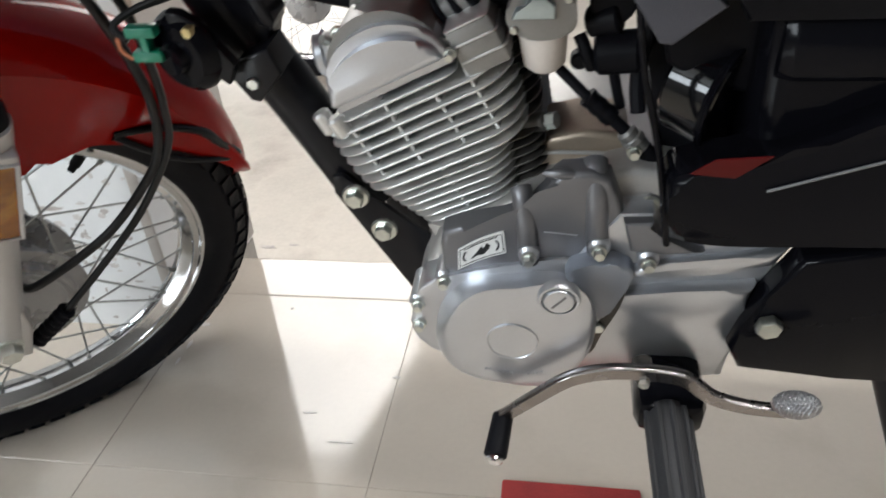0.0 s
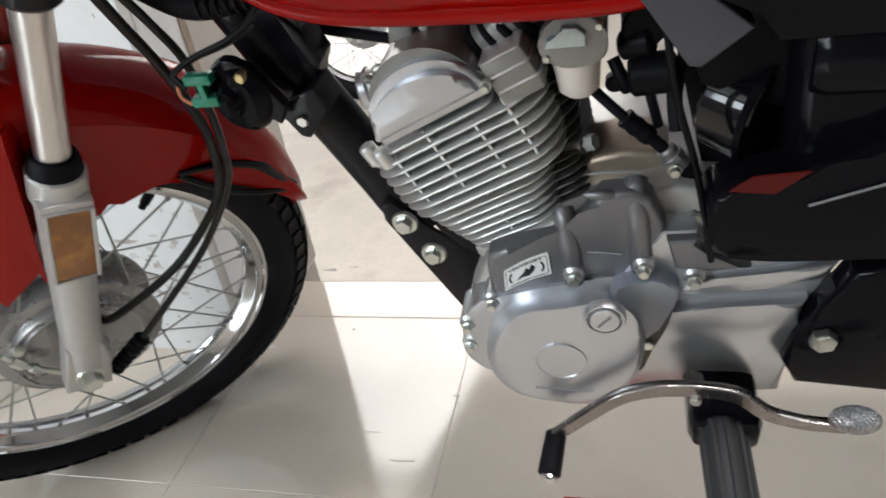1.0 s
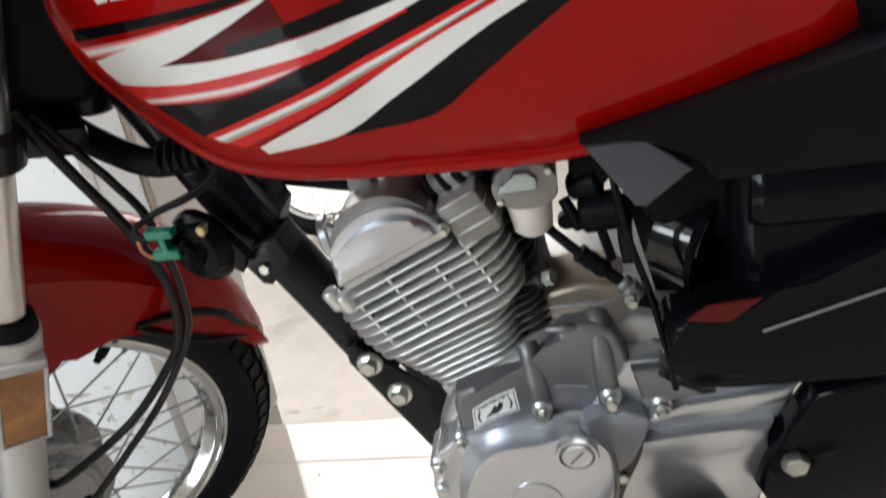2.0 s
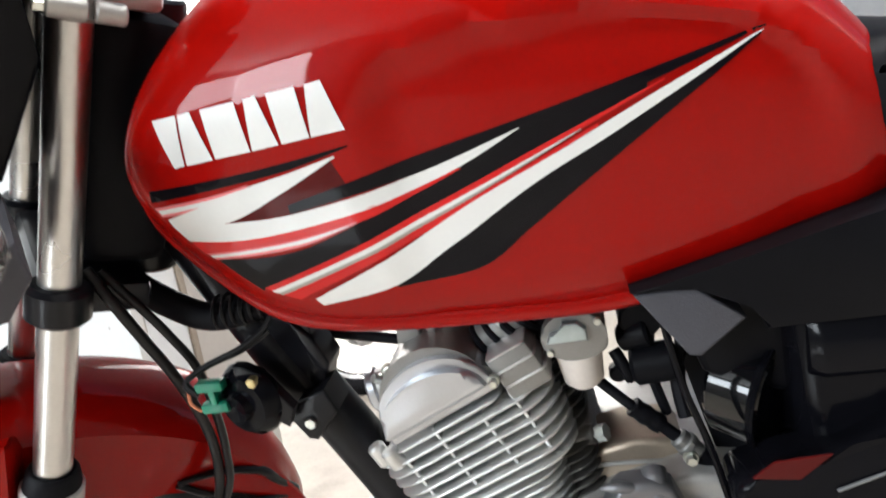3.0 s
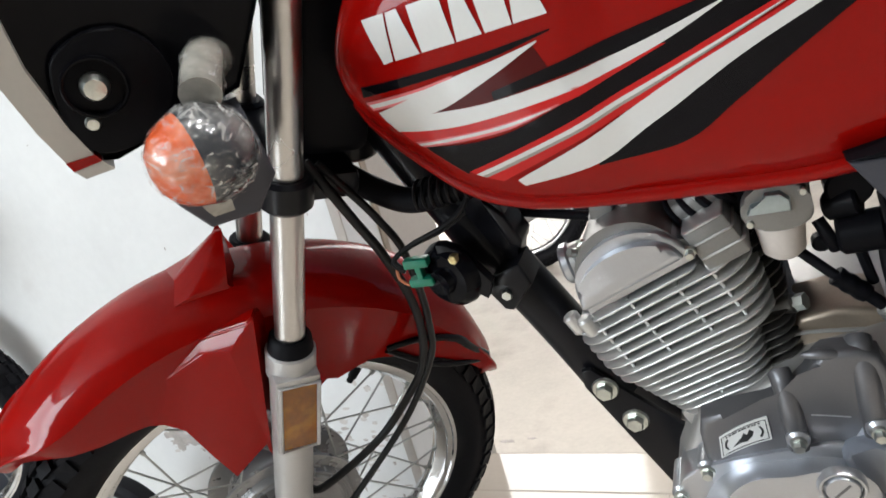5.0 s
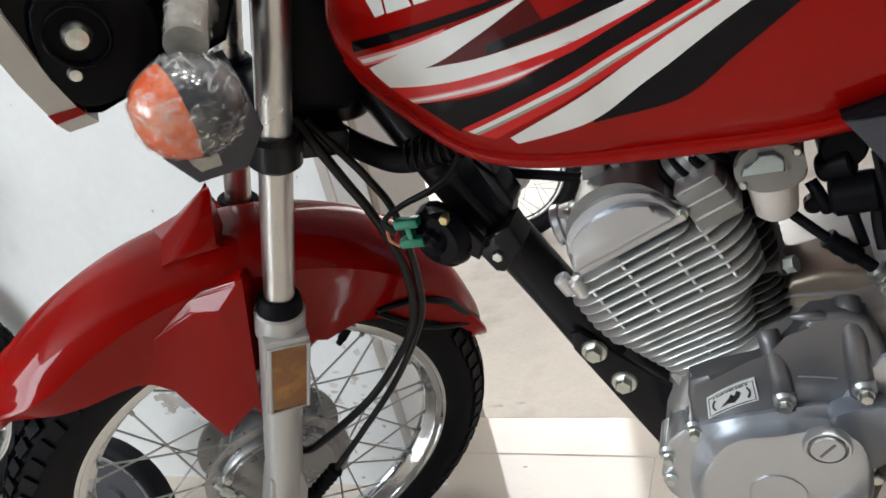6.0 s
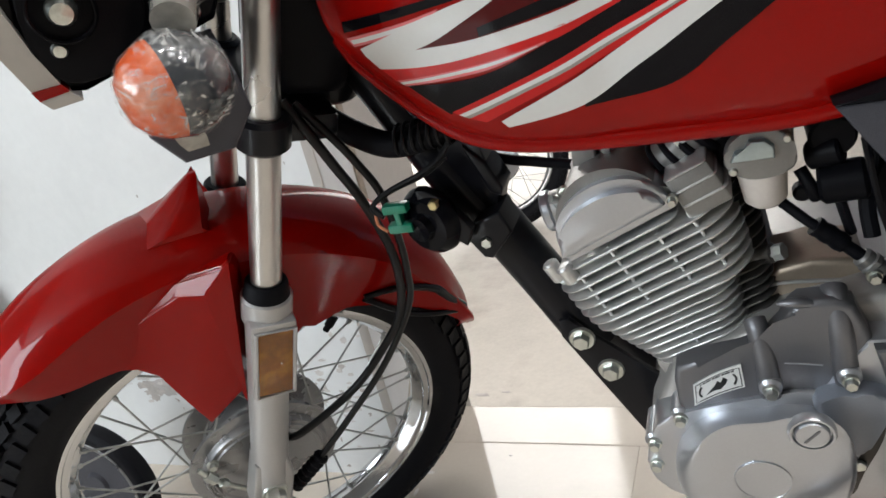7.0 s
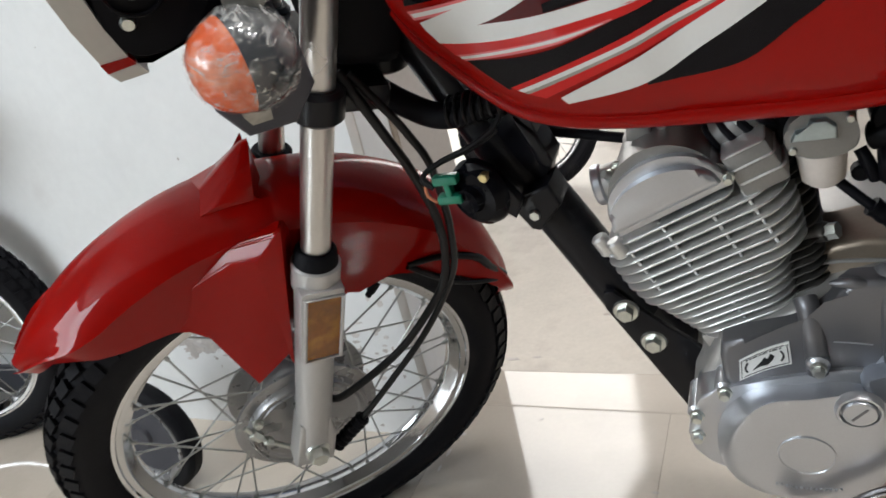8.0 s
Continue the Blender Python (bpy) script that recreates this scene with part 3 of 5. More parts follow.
# ---- front mudguard, in the steering frame ----
def guard():
    rings = []
    n = 56
    top = [(152, 0.341), (137, 0.341), (123, 0.346), (112, 0.352), (104, 0.355), (85, 0.356), (61, 0.353), (39, 0.336), (24, 0.326)]
    low = [(152, 0.336), (146, 0.327), (143.5, 0.318), (139, 0.292), (133, 0.270), (128.5, 0.262), (122, 0.250), (110, 0.242), (85, 0.224), (74, 0.224), (67, 0.254), (55, 0.271), (33, 0.308), (24, 0.315)]
    def at(tab, a):
        return float(np.interp(-a, [-q[0] for q in tab], [q[1] for q in tab]))
    for i in range(n + 1):
        a = 152 - 128 * i / n
        rt, rl = at(top, a), at(low, a)
        end = min(1.0, (i + 0.6) / 7, (n - i + 0.6) / 5) ** 0.5
        w = 0.0625 * end
        h = rt - rl
        fold = min(0.40, 0.030 / max(h, 0.031))
        half = [(0.0, rt), (0.35, rt - 0.0015), (0.62, rt - 0.0065), (0.82, rt - 0.015), (0.95, rt - fold * h * 0.85), (1.0, rt - fold * h), (0.995, rt - fold * h - 0.002), (0.97, rt - 0.6 * h), (0.93, rl), (0.885, rl)]
        inner = [(0.90, rt - 0.6 * h), (0.80, rt - 0.026), (0.5, rt - 0.011), (0.0, rt - 0.006)]
        sec = half + inner
        line = [(-s * w, r) for s, r in sec] + [(s * w, r) for s, r in reversed(sec[1:-1])]
        c, s_ = math.cos(radians(a)), math.sin(radians(a))
        rings.append([(r * c, y, r * s_) for y, r in line])
    return loft(rings)


mg = fp("mudguard", guard(), RED, label="glossy red front mudguard")
mg.matrix_basis = FORK @ Matrix.Translation((0.0, -0.004, -0.006))
def wing(side):
    """A folded wing that stands out of the mudguard beside the fork leg."""
    bm = bmesh.new()
    pts = dict(a=(-0.165, 0.272, 0.0575), b=(-0.085, 0.309, 0.058), c=(-0.037, 0.345, 0.092), d=(-0.026, 0.336, 0.060), e=(-0.025, 0.171, 0.085), f=(-0.061, 0.126, 0.082),
               g=(-0.084, 0.158, 0.071), h=(-0.106, 0.194, 0.0625), j=(-0.126, 0.206, 0.0585), i=(-0.165, 0.214, 0.0570), k=(-0.083, 0.303, 0.072), m=(-0.056, 0.311, 0.087), n=(-0.097, 0.264, 0.068), o=(-0.118, 0.270, 0.060),
               s=(-0.015, 0.322, 0.054), t=(-0.013, 0.179, 0.056), p=(0.050, 0.330, 0.052), q=(0.084, 0.262, 0.054), r=(0.040, 0.204, 0.056))
    v = {n: bm.verts.new((x, side * y, z)) for n, (x, z, y) in pts.items()}
    for f in ("bcmk", "bdc", "bko", "oab", "okn", "kmn", "aoji", "onhj", "nmg", "ngh", "gmf", "fme", "ecm", "cdse", "ste", "spqr", "srt"):
        bm.faces.new([v[n] for n in f])
    back = bmesh.ops.extrude_face_region(bm, geom=bm.faces[:])
    for w in [g for g in back["geom"] if isinstance(g, bmesh.types.BMVert)]:
        w.co.y -= side * 0.004
    return bm


for side in (-1, 1):
    bm = wing(side)
    bmesh.ops.bevel(bm, geom=[e for e in bm.edges if len(e.link_faces) == 2 and e.calc_face_angle(0) > 0.45], offset=0.0016, segments=2, affect="EDGES")
    part("mudguard_wing", bm, RED, mg, "", smooth=24)
base = ((-0.100, 0.336), (-0.074, 0.350), (-0.048, 0.352), (-0.036, 0.344))
ridge = ((-0.095, 0.343), (-0.052, 0.394), (-0.045, 0.396), (-0.035, 0.354))
bm = loft([[(x, y, z) for x, z in (base if abs(y) > 0.01 else ridge)] for y in (-0.034, -0.003, 0.003, 0.034)])
part("mudguard_crest", bm, RED, mg, smooth=60)
loop = [(0.117, -0.0600, 0.245), (0.151, -0.0630, 0.2515), (0.180, -0.0630, 0.2480), (0.207, -0.0620, 0.2382), (0.2285, -0.0600, 0.2188), (0.252, -0.0560, 0.1993), (0.256, -0.0555, 0.1945), (0.250, -0.0560, 0.1900),
        (0.216, -0.0600, 0.1957), (0.184, -0.0620, 0.2050), (0.154, -0.0620, 0.2202), (0.117, -0.0600, 0.2430)]
part("stay_wire", tube(loop, lambda u: 0.0036 + 0.0016 * math.exp(-((u - 0.30) / 0.13) ** 2), 10), BLACK, mg, "bent black stay along the mudguard's tail")

# ---- fuel tank ----
TANK = [(0.328, 0.790, 0.806, 0.080), (0.338, 0.772, 0.836, 0.104), (0.358, 0.750, 0.872, 0.121), (0.385, 0.724, 0.900, 0.131), (0.42, 0.694, 0.925, 0.138), (0.47, 0.677, 0.943, 0.143),
        (0.56, 0.671, 0.948, 0.147), (0.65, 0.668, 0.932, 0.147), (0.72, 0.679, 0.905, 0.143), (0.78, 0.693, 0.870, 0.136), (0.82, 0.704, 0.828, 0.124), (0.846, 0.716, 0.780, 0.108)]
KNEE = [(0.520, 0.800), (0.524, 0.828), (0.538, 0.845), (0.573, 0.854), (0.619, 0.857), (0.681, 0.854), (0.736, 0.841), (0.766, 0.823), (0.785, 0.799), (0.797, 0.765), (0.800, 0.715)]


def hermite(xs, ys, x):
    """Smooth curve through a table."""
    x = min(max(x, xs[0]), xs[-1])
    i = max(0, min(len(xs) - 2, int(np.searchsorted(xs, x)) - 1))
    def slope(k):
        a, b = max(k - 1, 0), min(k + 1, len(xs) - 1)
        return (ys[b] - ys[a]) / (xs[b] - xs[a])
    h = xs[i + 1] - xs[i]
    t = (x - xs[i]) / h
    return ((1 + 2 * t) * (1 - t) ** 2 * ys[i] + t * (1 - t) ** 2 * h * slope(i)
            + t * t * (3 - 2 * t) * ys[i + 1] + t * t * (t - 1) * h * slope(i + 1))


TANK_X = [q[0] for q in TANK]
TANK_LO, TANK_HI, TANK_W = ([q[j] for q in TANK] for j in (1, 2, 3))
KNEE_X, KNEE_Z = [q[0] for q in KNEE], [q[1] for q in KNEE]


def tank_at(x):
    return hermite(TANK_X, TANK_LO, x), hermite(TANK_X, TANK_HI, x), hermite(TANK_X, TANK_W, x)


def smooth_step(u):
    u = min(max(u, 0.0), 1.0)
    return u * u * (3 - 2 * u)


def knee(x, z):
    """Depth of the knee hollow."""
    if x < 0.505 or x > 0.81:
        return 0.0
    top = hermite(KNEE_X, KNEE_Z, min(max(x, 0.524), 0.797))
    d = (top - z) / 0.011
    front = (x - 0.515) / 0.035
    back = (0.812 - x) / 0.040
    foot = (z - 0.690) / 0.05
    return 0.0080 * smooth_step(d) * smooth_step(front) * smooth_step(back) * (0.35 + 0.65 * smooth_step(foot))


def tank_y(x, z):
    """Half width of the tank at a height."""
    lo, hi, w = tank_at(x)
    mid = lo + 0.53 * (hi - lo)
    if z > mid:
        s = min(1.0, (z - mid) / (hi - mid))
        c = (1 - s ** 2.3) ** (1 / 2.3)
    else:
        s = min(1.0, (mid - z) / (mid - lo))
        c = 0.70 + 0.30 * (1 - s ** 2.7) ** (1 / 2.7)
    return w * c - knee(x, z)


def tank_mesh():
    xs = sorted([0.328 + 0.518 * (k / 100) for k in range(101)] + [0.330, 0.3345, 0.342])
    rings = []
    for x in xs:
        lo, hi, w = tank_at(x)
        half = []
        for j in range(41):
            s = -math.cos(math.pi * j / 40)
            z = (lo + hi) / 2 + s * (hi - lo) / 2
            half.append((-tank_y(x, z), z))
        half[-1] = (0.0, hi)
        rings.append([(x, y, z) for y, z in half] + [(x, -y, z) for y, z in reversed(half[:-1])])
    return loft(rings)


tank = part("fuel_tank", tank_mesh(), RED, bike, "glossy red fuel tank with white and black swoosh decals")
seam = []
for x in [0.336, 0.352, 0.385, 0.42, 0.455, 0.50, 0.58, 0.66, 0.73, 0.80, 0.84]:
    lo, hi, w = tank_at(x)
    seam.append((x, -w * 0.70 - 0.012, lo + 0.001))
part("tank_seam", tube(seam, 0.0075, 10, 6), RED, tank)
part("tank_seam", tube([(x, -y, z) for x, y, z in seam], 0.0075, 10, 6), RED, tank)
cap_at = (0.56, 0.0, 0.950)
bm = rod(cap_at, (0.56, 0, 0.964), 0.032, 32, bevel=0.003)
part("filler_cap", bm, CHROME, tank)


def settle(p):
    """The swooshes sit a little further back towards the front of the tank."""
    q = p.copy()
    q.x += 0.0065 - 0.0065 * max(0.0, p.x - 0.5) / 0.3
    q.z += 0.0008 + 0.0030 * min(max((0.735 - p.z) / 0.03, 0.0), 1.0)
    return q


def band(name, upper, lower, material, lift, both=True, label="", shift=settle):
    """A decal strip between two lines, lying on the tank's side."""
    a, b = spline([(x, 0, z) for x, z in upper], 10), spline([(x, 0, z) for x, z in lower], 10)
    n = 40
    def pick(line, u):
        f = u * (len(line) - 1)
        i = min(int(f), len(line) - 2)
        return line[i].lerp(line[i + 1], f - i)
    for side in ((-1, 1) if both else (-1,)):
        rings = []
        for i in range(n + 1):
            p, q = shift(pick(a, i / n)), shift(pick(b, i / n))
            row = []
            for j in range(7):
                v = p.lerp(q, j / 6)
                row.append((v.x, side * (tank_y(v.x, v.z) + lift), v.z))
            rings.append(row)
        part(name, loft(rings, cap=False, closed=False), material, tank, label)


band("decal_stripe", [(0.357, 0.793), (0.425, 0.796), (0.468, 0.799), (0.509, 0.803)], [(0.355, 0.785), (0.423, 0.790), (0.467, 0.794), (0.509, 0.802)], BLACK_DECAL, 0.0005)
band("decal_swoosh", [(0.416, 0.767), (0.458, 0.782), (0.495, 0.797)], [(0.416, 0.765), (0.465, 0.766), (0.505, 0.772)], RED_DARK, 0.0005)
band("decal_swoosh", [(0.460, 0.772), (0.546, 0.788), (0.624, 0.801), (0.69, 0.813), (0.757, 0.825)], [(0.460, 0.766), (0.544, 0.777), (0.614, 0.785), (0.69, 0.806), (0.757, 0.824)], BLACK_DECAL, 0.0007)
band("decal_swoosh", [(0.394, 0.740), (0.461, 0.741), (0.547, 0.769), (0.618, 0.792), (0.69, 0.810)], [(0.420, 0.711), (0.473, 0.729), (0.553, 0.753), (0.616, 0.776), (0.69, 0.803)], BLACK_DECAL, 0.0006)
band("decal_stripe", [(0.375, 0.757), (0.436, 0.755), (0.514, 0.763), (0.570, 0.777)], [(0.386, 0.744), (0.455, 0.748), (0.513, 0.756), (0.575, 0.776)], RED_BRIGHT, 0.0009)
band("decal_stripe", [(0.387, 0.745), (0.455, 0.748), (0.503, 0.755)], [(0.393, 0.740), (0.459, 0.743), (0.503, 0.754)], PINK, 0.0011)
band("decal_stripe", [(0.389, 0.7435), (0.455, 0.7470), (0.497, 0.753)], [(0.391, 0.7415), (0.459, 0.7450), (0.497, 0.7525)], WHITE_DECAL, 0.0013)
band("decal_swoosh", [(0.365, 0.772), (0.434, 0.787), (0.466, 0.792), (0.499, 0.798)], [(0.368, 0.765), (0.415, 0.766), (0.458, 0.780), (0.499, 0.797)], WHITE_DECAL, 0.0011)
band("decal_stripe", [(0.356, 0.781), (0.407, 0.785), (0.437, 0.789)], [(0.360, 0.774), (0.405, 0.778), (0.434, 0.786)], PINK, 0.0010)
band("decal_stripe", [(0.359, 0.779), (0.407, 0.7830), (0.430, 0.7865)], [(0.361, 0.776), (0.405, 0.7800), (0.428, 0.7855)], WHITE_DECAL, 0.0012)
band("decal_swoosh", [(0.367, 0.767), (0.415, 0.7655), (0.465, 0.766), (0.544, 0.777), (0.614, 0.7945)], [(0.376, 0.755), (0.436, 0.753), (0.514, 0.762), (0.570, 0.776), (0.614, 0.794)], WHITE_DECAL, 0.0012)
band("decal_stripe", [(0.422, 0.713), (0.553, 0.7565), (0.62, 0.780), (0.70, 0.807)], [(0.428, 0.709), (0.553, 0.752), (0.62, 0.776), (0.70, 0.806)], RED_BRIGHT, 0.0009)
band("decal_stripe", [(0.427, 0.7100), (0.553, 0.7525), (0.65, 0.7875)], [(0.431, 0.7075), (0.553, 0.7495), (0.65, 0.7872)], WHITE_DECAL, 0.0012)
band("decal_stripe", [(0.431, 0.7075), (0.553, 0.7495), (0.65, 0.7871)], [(0.434, 0.7055), (0.553, 0.7475), (0.65, 0.7868)], GREY_DECAL, 0.0012)
band("decal_stripe", [(0.434, 0.7055), (0.553, 0.7475), (0.66, 0.789)], [(0.446, 0.7005), (0.553, 0.7430), (0.66, 0.787)], RED_BRIGHT, 0.0010)
band("decal_swoosh", [(0.457, 0.700), (0.521, 0.728), (0.579, 0.755), (0.636, 0.777), (0.696, 0.801), (0.756, 0.8225)], [(0.461, 0.694), (0.518, 0.704), (0.559, 0.727), (0.616, 0.759), (0.671, 0.783), (0.756, 0.822)], WHITE_DECAL, 0.0013)
band("decal_swoosh", [(0.518, 0.7045), (0.559, 0.727), (0.616, 0.759), (0.671, 0.783), (0.756, 0.8218)], [(0.518, 0.702), (0.575, 0.708), (0.614, 0.734), (0.661, 0.764), (0.756, 0.821)], BLACK_DECAL, 0.0011)
# the maker's name is kept as six plain white slanted shapes
for u0, u1, top, foot_w in ((0.0, 0.155, 1.0, 0.42), (0.125, 0.285, 0.46, 1.0), (0.30, 0.50, 0.96, 1.0), (0.51, 0.655, 0.46, 1.0), (0.67, 0.82, 1.0, 0.98), (0.825, 1.0, 0.46, 1.0)):
    mid, half = 0.3865 + 0.0645 * (u0 + u1), 0.0645 * (u1 - u0)
    z0, z1 = 0.8065 + 0.0062 * (u0 + u1) / 2, 0.8390 + 0.0048 * (u0 + u1) / 2
    band("decal_lettering", [(mid - 0.0015 - half * top, z1), (mid - 0.0015 + half * top, z1 + 0.0008)], [(mid + 0.001 - half * foot_w, z0), (mid + 0.001 + half * foot_w, z0 + 0.0010)], WHITE_DECAL, 0.0009, shift=lambda p: p)

# ---- frame ----
down = part("down_tube", tube([(0.302, 0, 0.745), (0.3576, 0, 0.6158), (0.388, 0, 0.558), (0.426, 0, 0.4815), (0.460, 0, 0.4075)], 0.0250, 24), BLACK, bike, "black painted frame down tube")
part("head_tube", rod((0.255, 0, 0.715), (0.335, 0, 0.93), 0.031, 24, bevel=0.003), BLACK, bike)
part("frame_backbone", tube([(0.31, 0, 0.86), (0.45, 0, 0.80), (0.70, 0, 0.68), (0.80, 0, 0.52), (0.81, 0, 0.36)], 0.022, 16), BLACK, bike)
part("frame_gusset", prism([(0.300, 0.765), (0.318, 0.690), (0.346, 0.622), (0.372, 0.571), (0.395, 0.560), (0.408, 0.598), (0.398, 0.648), (0.394, 0.690), (0.390, 0.77), (0.35, 0.80)], -0.020, 0.012, 0.003), BLACK, bike)
part("frame_rib", prism([(0.384, 0.650), (0.402, 0.630), (0.412, 0.603), (0.409, 0.595), (0.398, 0.600)], -0.024, 0.010, 0.003), BLACK, bike)
for y in (-0.034, 0.028):
    br = part("engine_bracket", prism([(0.436, 0.457), (0.446, 0.459), (0.458, 0.446), (0.524, 0.386), (0.530, 0.345), (0.511, 0.301), (0.500, 0.307), (0.435, 0.438)], y, y + 0.005, 0.0015), BLACK, bike, "black engine mounting plate")
    if y < 0:
        for x, z in ((0.455, 0.435), (0.477, 0.395)):
            part("flange_bolt", hex_bolt(x, y, z, 0.0088, 0.0075, 0.0135), ZINC, br)

# ---- engine: the cylinder leans forward ----
engine = new("engine")
engine.parent = bike
engine["label"] = "silver air-cooled single-cylinder engine"
CYL = Matrix.Rotation(radians(-25), 4, "Y")
BARREL, HEAD, CAM, SHOULDER = (Matrix.Translation(v) for v in ((0.016, 0, -0.063), (0.031, 0, -0.062), (0.037, 0, -0.047), (0.041, 0, -0.066)))


def ep(name, bm, material, label="", smooth=40, tilted=True, at=HEAD):
    """A part of the engine's top end; at: which section of the leaning cylinder it belongs to."""
    return part(name, bm, material, engine, label, CYL @ at if tilted else None, smooth)


def plate(x0, x1, y0, y1, z0, z1, r, bevel=0.0007):
    pts = []
    for cx, cy, a in ((x1 - r, y1 - r, 0), (x0 + r, y1 - r, 90), (x0 + r, y0 + r, 180), (x1 - r, y0 + r, 270)):
        for k in range(7):
            t = radians(a + 15 * k)
            pts.append((cx + r * math.cos(t), cy + r * math.sin(t)))
    cx, cy = (x0 + x1) / 2, (y0 + y1) / 2
    def ring(z, d):
        return [(x - math.copysign(d, x - cx), y - math.copysign(d, y - cy), z) for x, y in pts]
    return loft([ring(z0, bevel), ring(z0 + bevel, 0), ring(z1 - bevel, 0), ring(z1, bevel)])


# Same casting as the fins; shade in their gaps is put into the colour.
ep("barrel", block(0.640, 0.738, -0.046, 0.05, 0.20, 0.295, 0.02), DARK_CAST_AND_SHADE, at=BARREL)
ep("head_core", block(0.636, 0.750, -0.052, 0.056, 0.285, 0.352, 0.02), DARK_CAST_AND_SHADE)
for i in range(7):
    z = 0.2265 + 0.0083 * i
    g = 0.0030 * i
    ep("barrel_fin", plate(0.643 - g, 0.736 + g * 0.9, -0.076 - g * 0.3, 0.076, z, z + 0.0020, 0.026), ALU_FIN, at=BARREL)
    # Far fin ends: their shade is painted as darker metal.
    ep("inlet_fin", plate(0.700, 0.762 + g * 0.9, -0.062 - g * 0.3, 0.072, z + 0.0001, z + 0.0019, 0.016), DARK_CAST_AND_SHADE, at=BARREL)
for i in range(8):
    z = 0.2885 + 0.0098 * i
    x0 = (0.606, 0.604, 0.602, 0.602, 0.602, 0.602, 0.604, 0.630)[i]
    x1 = (0.757, 0.760, 0.763, 0.766, 0.768, 0.768, 0.766, 0.733)[i]
    ep("head_fin", plate(x0, x1, -0.090, 0.088, z, z + 0.0021, 0.030 if i < 7 else 0.010), ALU_FIN)
    if i < 7:
        # Far ends of the head fins, shade painted in likewise.
        ep("inlet_fin", plate(0.700, x1 + 0.012, -0.062, 0.084, z + 0.0001, z + 0.0020, 0.016), DARK_CAST_AND_SHADE)
for x, z0, z1 in ((0.668, 0.30, 0.36), (0.708, 0.30, 0.35), (0.690, 0.228, 0.28), (0.738, 0.30, 0.355), (0.632, 0.30, 0.348)):
    ep("fin_rib", block(x - 0.0013, x + 0.0013, -0.083 if z0 > 0.28 else -0.072, -0.05, z0, z1, 0.0004), ALU_FIN, at=HEAD if z0 > 0.28 else BARREL)
ep("base_spacer", block(0.640, 0.742, -0.062, 0.062, 0.205, 0.2265, 0.004), ALU_CAST, at=BARREL)


def arch(r, z0, cx=0.682, squash=1.0, n=20):
    return [(cx + r * math.cos(math.pi * j / n), z0 + r * squash * math.sin(math.pi * j / n)) for j in range(n + 1)]


ep("cam_cover_rim", prism([(0.629, 0.3505)] + arch(0.0490, 0.3625, 0.680, 0.76)[::-1] + [(0.731, 0.3505)], -0.0905, -0.06, 0.003), ALU, smooth=30, at=CAM)
ep("cam_cover", prism([(0.6325, 0.3585)] + arch(0.0460, 0.3625, 0.679, 0.62)[::-1] + [(0.7255, 0.3585)], -0.099, -0.06, 0.005), ALU, "smooth silver cam cover", smooth=30, at=CAM)
ep("head_casing", prism([(0.633, 0.352)] + arch(0.0465, 0.364, 0.681, 0.96)[::-1] + [(0.735, 0.352)], -0.084, 0.075, 0.005), ALU_DULL, at=CAM)
ep("rocker_cover", block(0.655, 0.728, -0.036, 0.055, 0.385, 0.408, 0.010), ALU_CAST, at=CAM)
ep("valve_cap", rod((0.722, -0.02, 0.41), (0.752, -0.02, 0.43), 0.017, 20, bevel=0.002), ALU_CAST, at=CAM)
ep("exhaust_port", rod((0.482, -0.040, 0.589), (0.458, -0.043, 0.585), 0.0165, 24, bevel=0.003), ALU_CAST, tilted=False)
ep("exhaust_flange", rod((0.461, -0.043, 0.5855), (0.452, -0.044, 0.584), 0.0185, 24, bevel=0.002), ALU, tilted=False)
ep("port_plug", rod((0.474, -0.062, 0.602), (0.469, -0.066, 0.602), 0.0065, 16, bevel=0.001), ZINC, tilted=False)
ep("stud_boss", rod((0.611, -0.072, 0.348), (0.611, -0.072, 0.368), 0.0075, 14, bevel=0.002), ALU_FIN)
ep("stud_boss", rod((0.626, -0.084, 0.346), (0.626, -0.084, 0.364), 0.0075, 14, bevel=0.002), ALU_FIN)
ep("head_shoulder", block(0.728, 0.763, -0.087, -0.035, 0.352, 0.391, 0.003, 2), ALU_DULL, at=SHOULDER)
for z, x1 in ((0.3640, 0.766), (0.3770, 0.7645), (0.3895, 0.763)):
    ep("shoulder_fin", plate(0.728, x1, -0.0885, -0.034, z, z + 0.0018, 0.005), ALU_FIN, at=SHOULDER)
ep("head_bolt", hex_bolt(0.731, -0.090, 0.358, 0.0035, 0.006, 0.0048), ZINC, at=CAM)
ep("rocker_bolt_seat", rod((0.516, -0.036, 0.638), (0.516, -0.046, 0.638), 0.0078, 16, bevel=0.001), BLACK_MATT, tilted=False)
ep("rocker_bolt", hex_bolt(0.516, -0.046, 0.638, 0.0042, 0.005, 0.0062), ZINC, tilted=False)
ep("rocker_bolt", hex_bolt(0.706, -0.042, 0.414, 0.0042, 0.005, 0.006), ZINC, at=CAM)
for x, z, r in ((0.4799, 0.6134, 0.0062), (0.4995, 0.6210, 0.0034)):
    ep("casing_bolt", hex_bolt(x, -0.070, z, r * 0.7, 0.006, r), ZINC if r > 0.005 else DARK_CAST_AND_SHADE, tilted=False)
ep("breather_lug", prism([(0.487, 0.628), (0.489, 0.646), (0.497, 0.650), (0.508, 0.641), (0.507, 0.628)], -0.055, -0.035, 0.002), ALU_DULL, tilted=False)
ep("cover_screw", rod((0.652, -0.080, 0.401), (0.650, -0.084, 0.406), 0.0035, 10), ZINC, at=CAM)
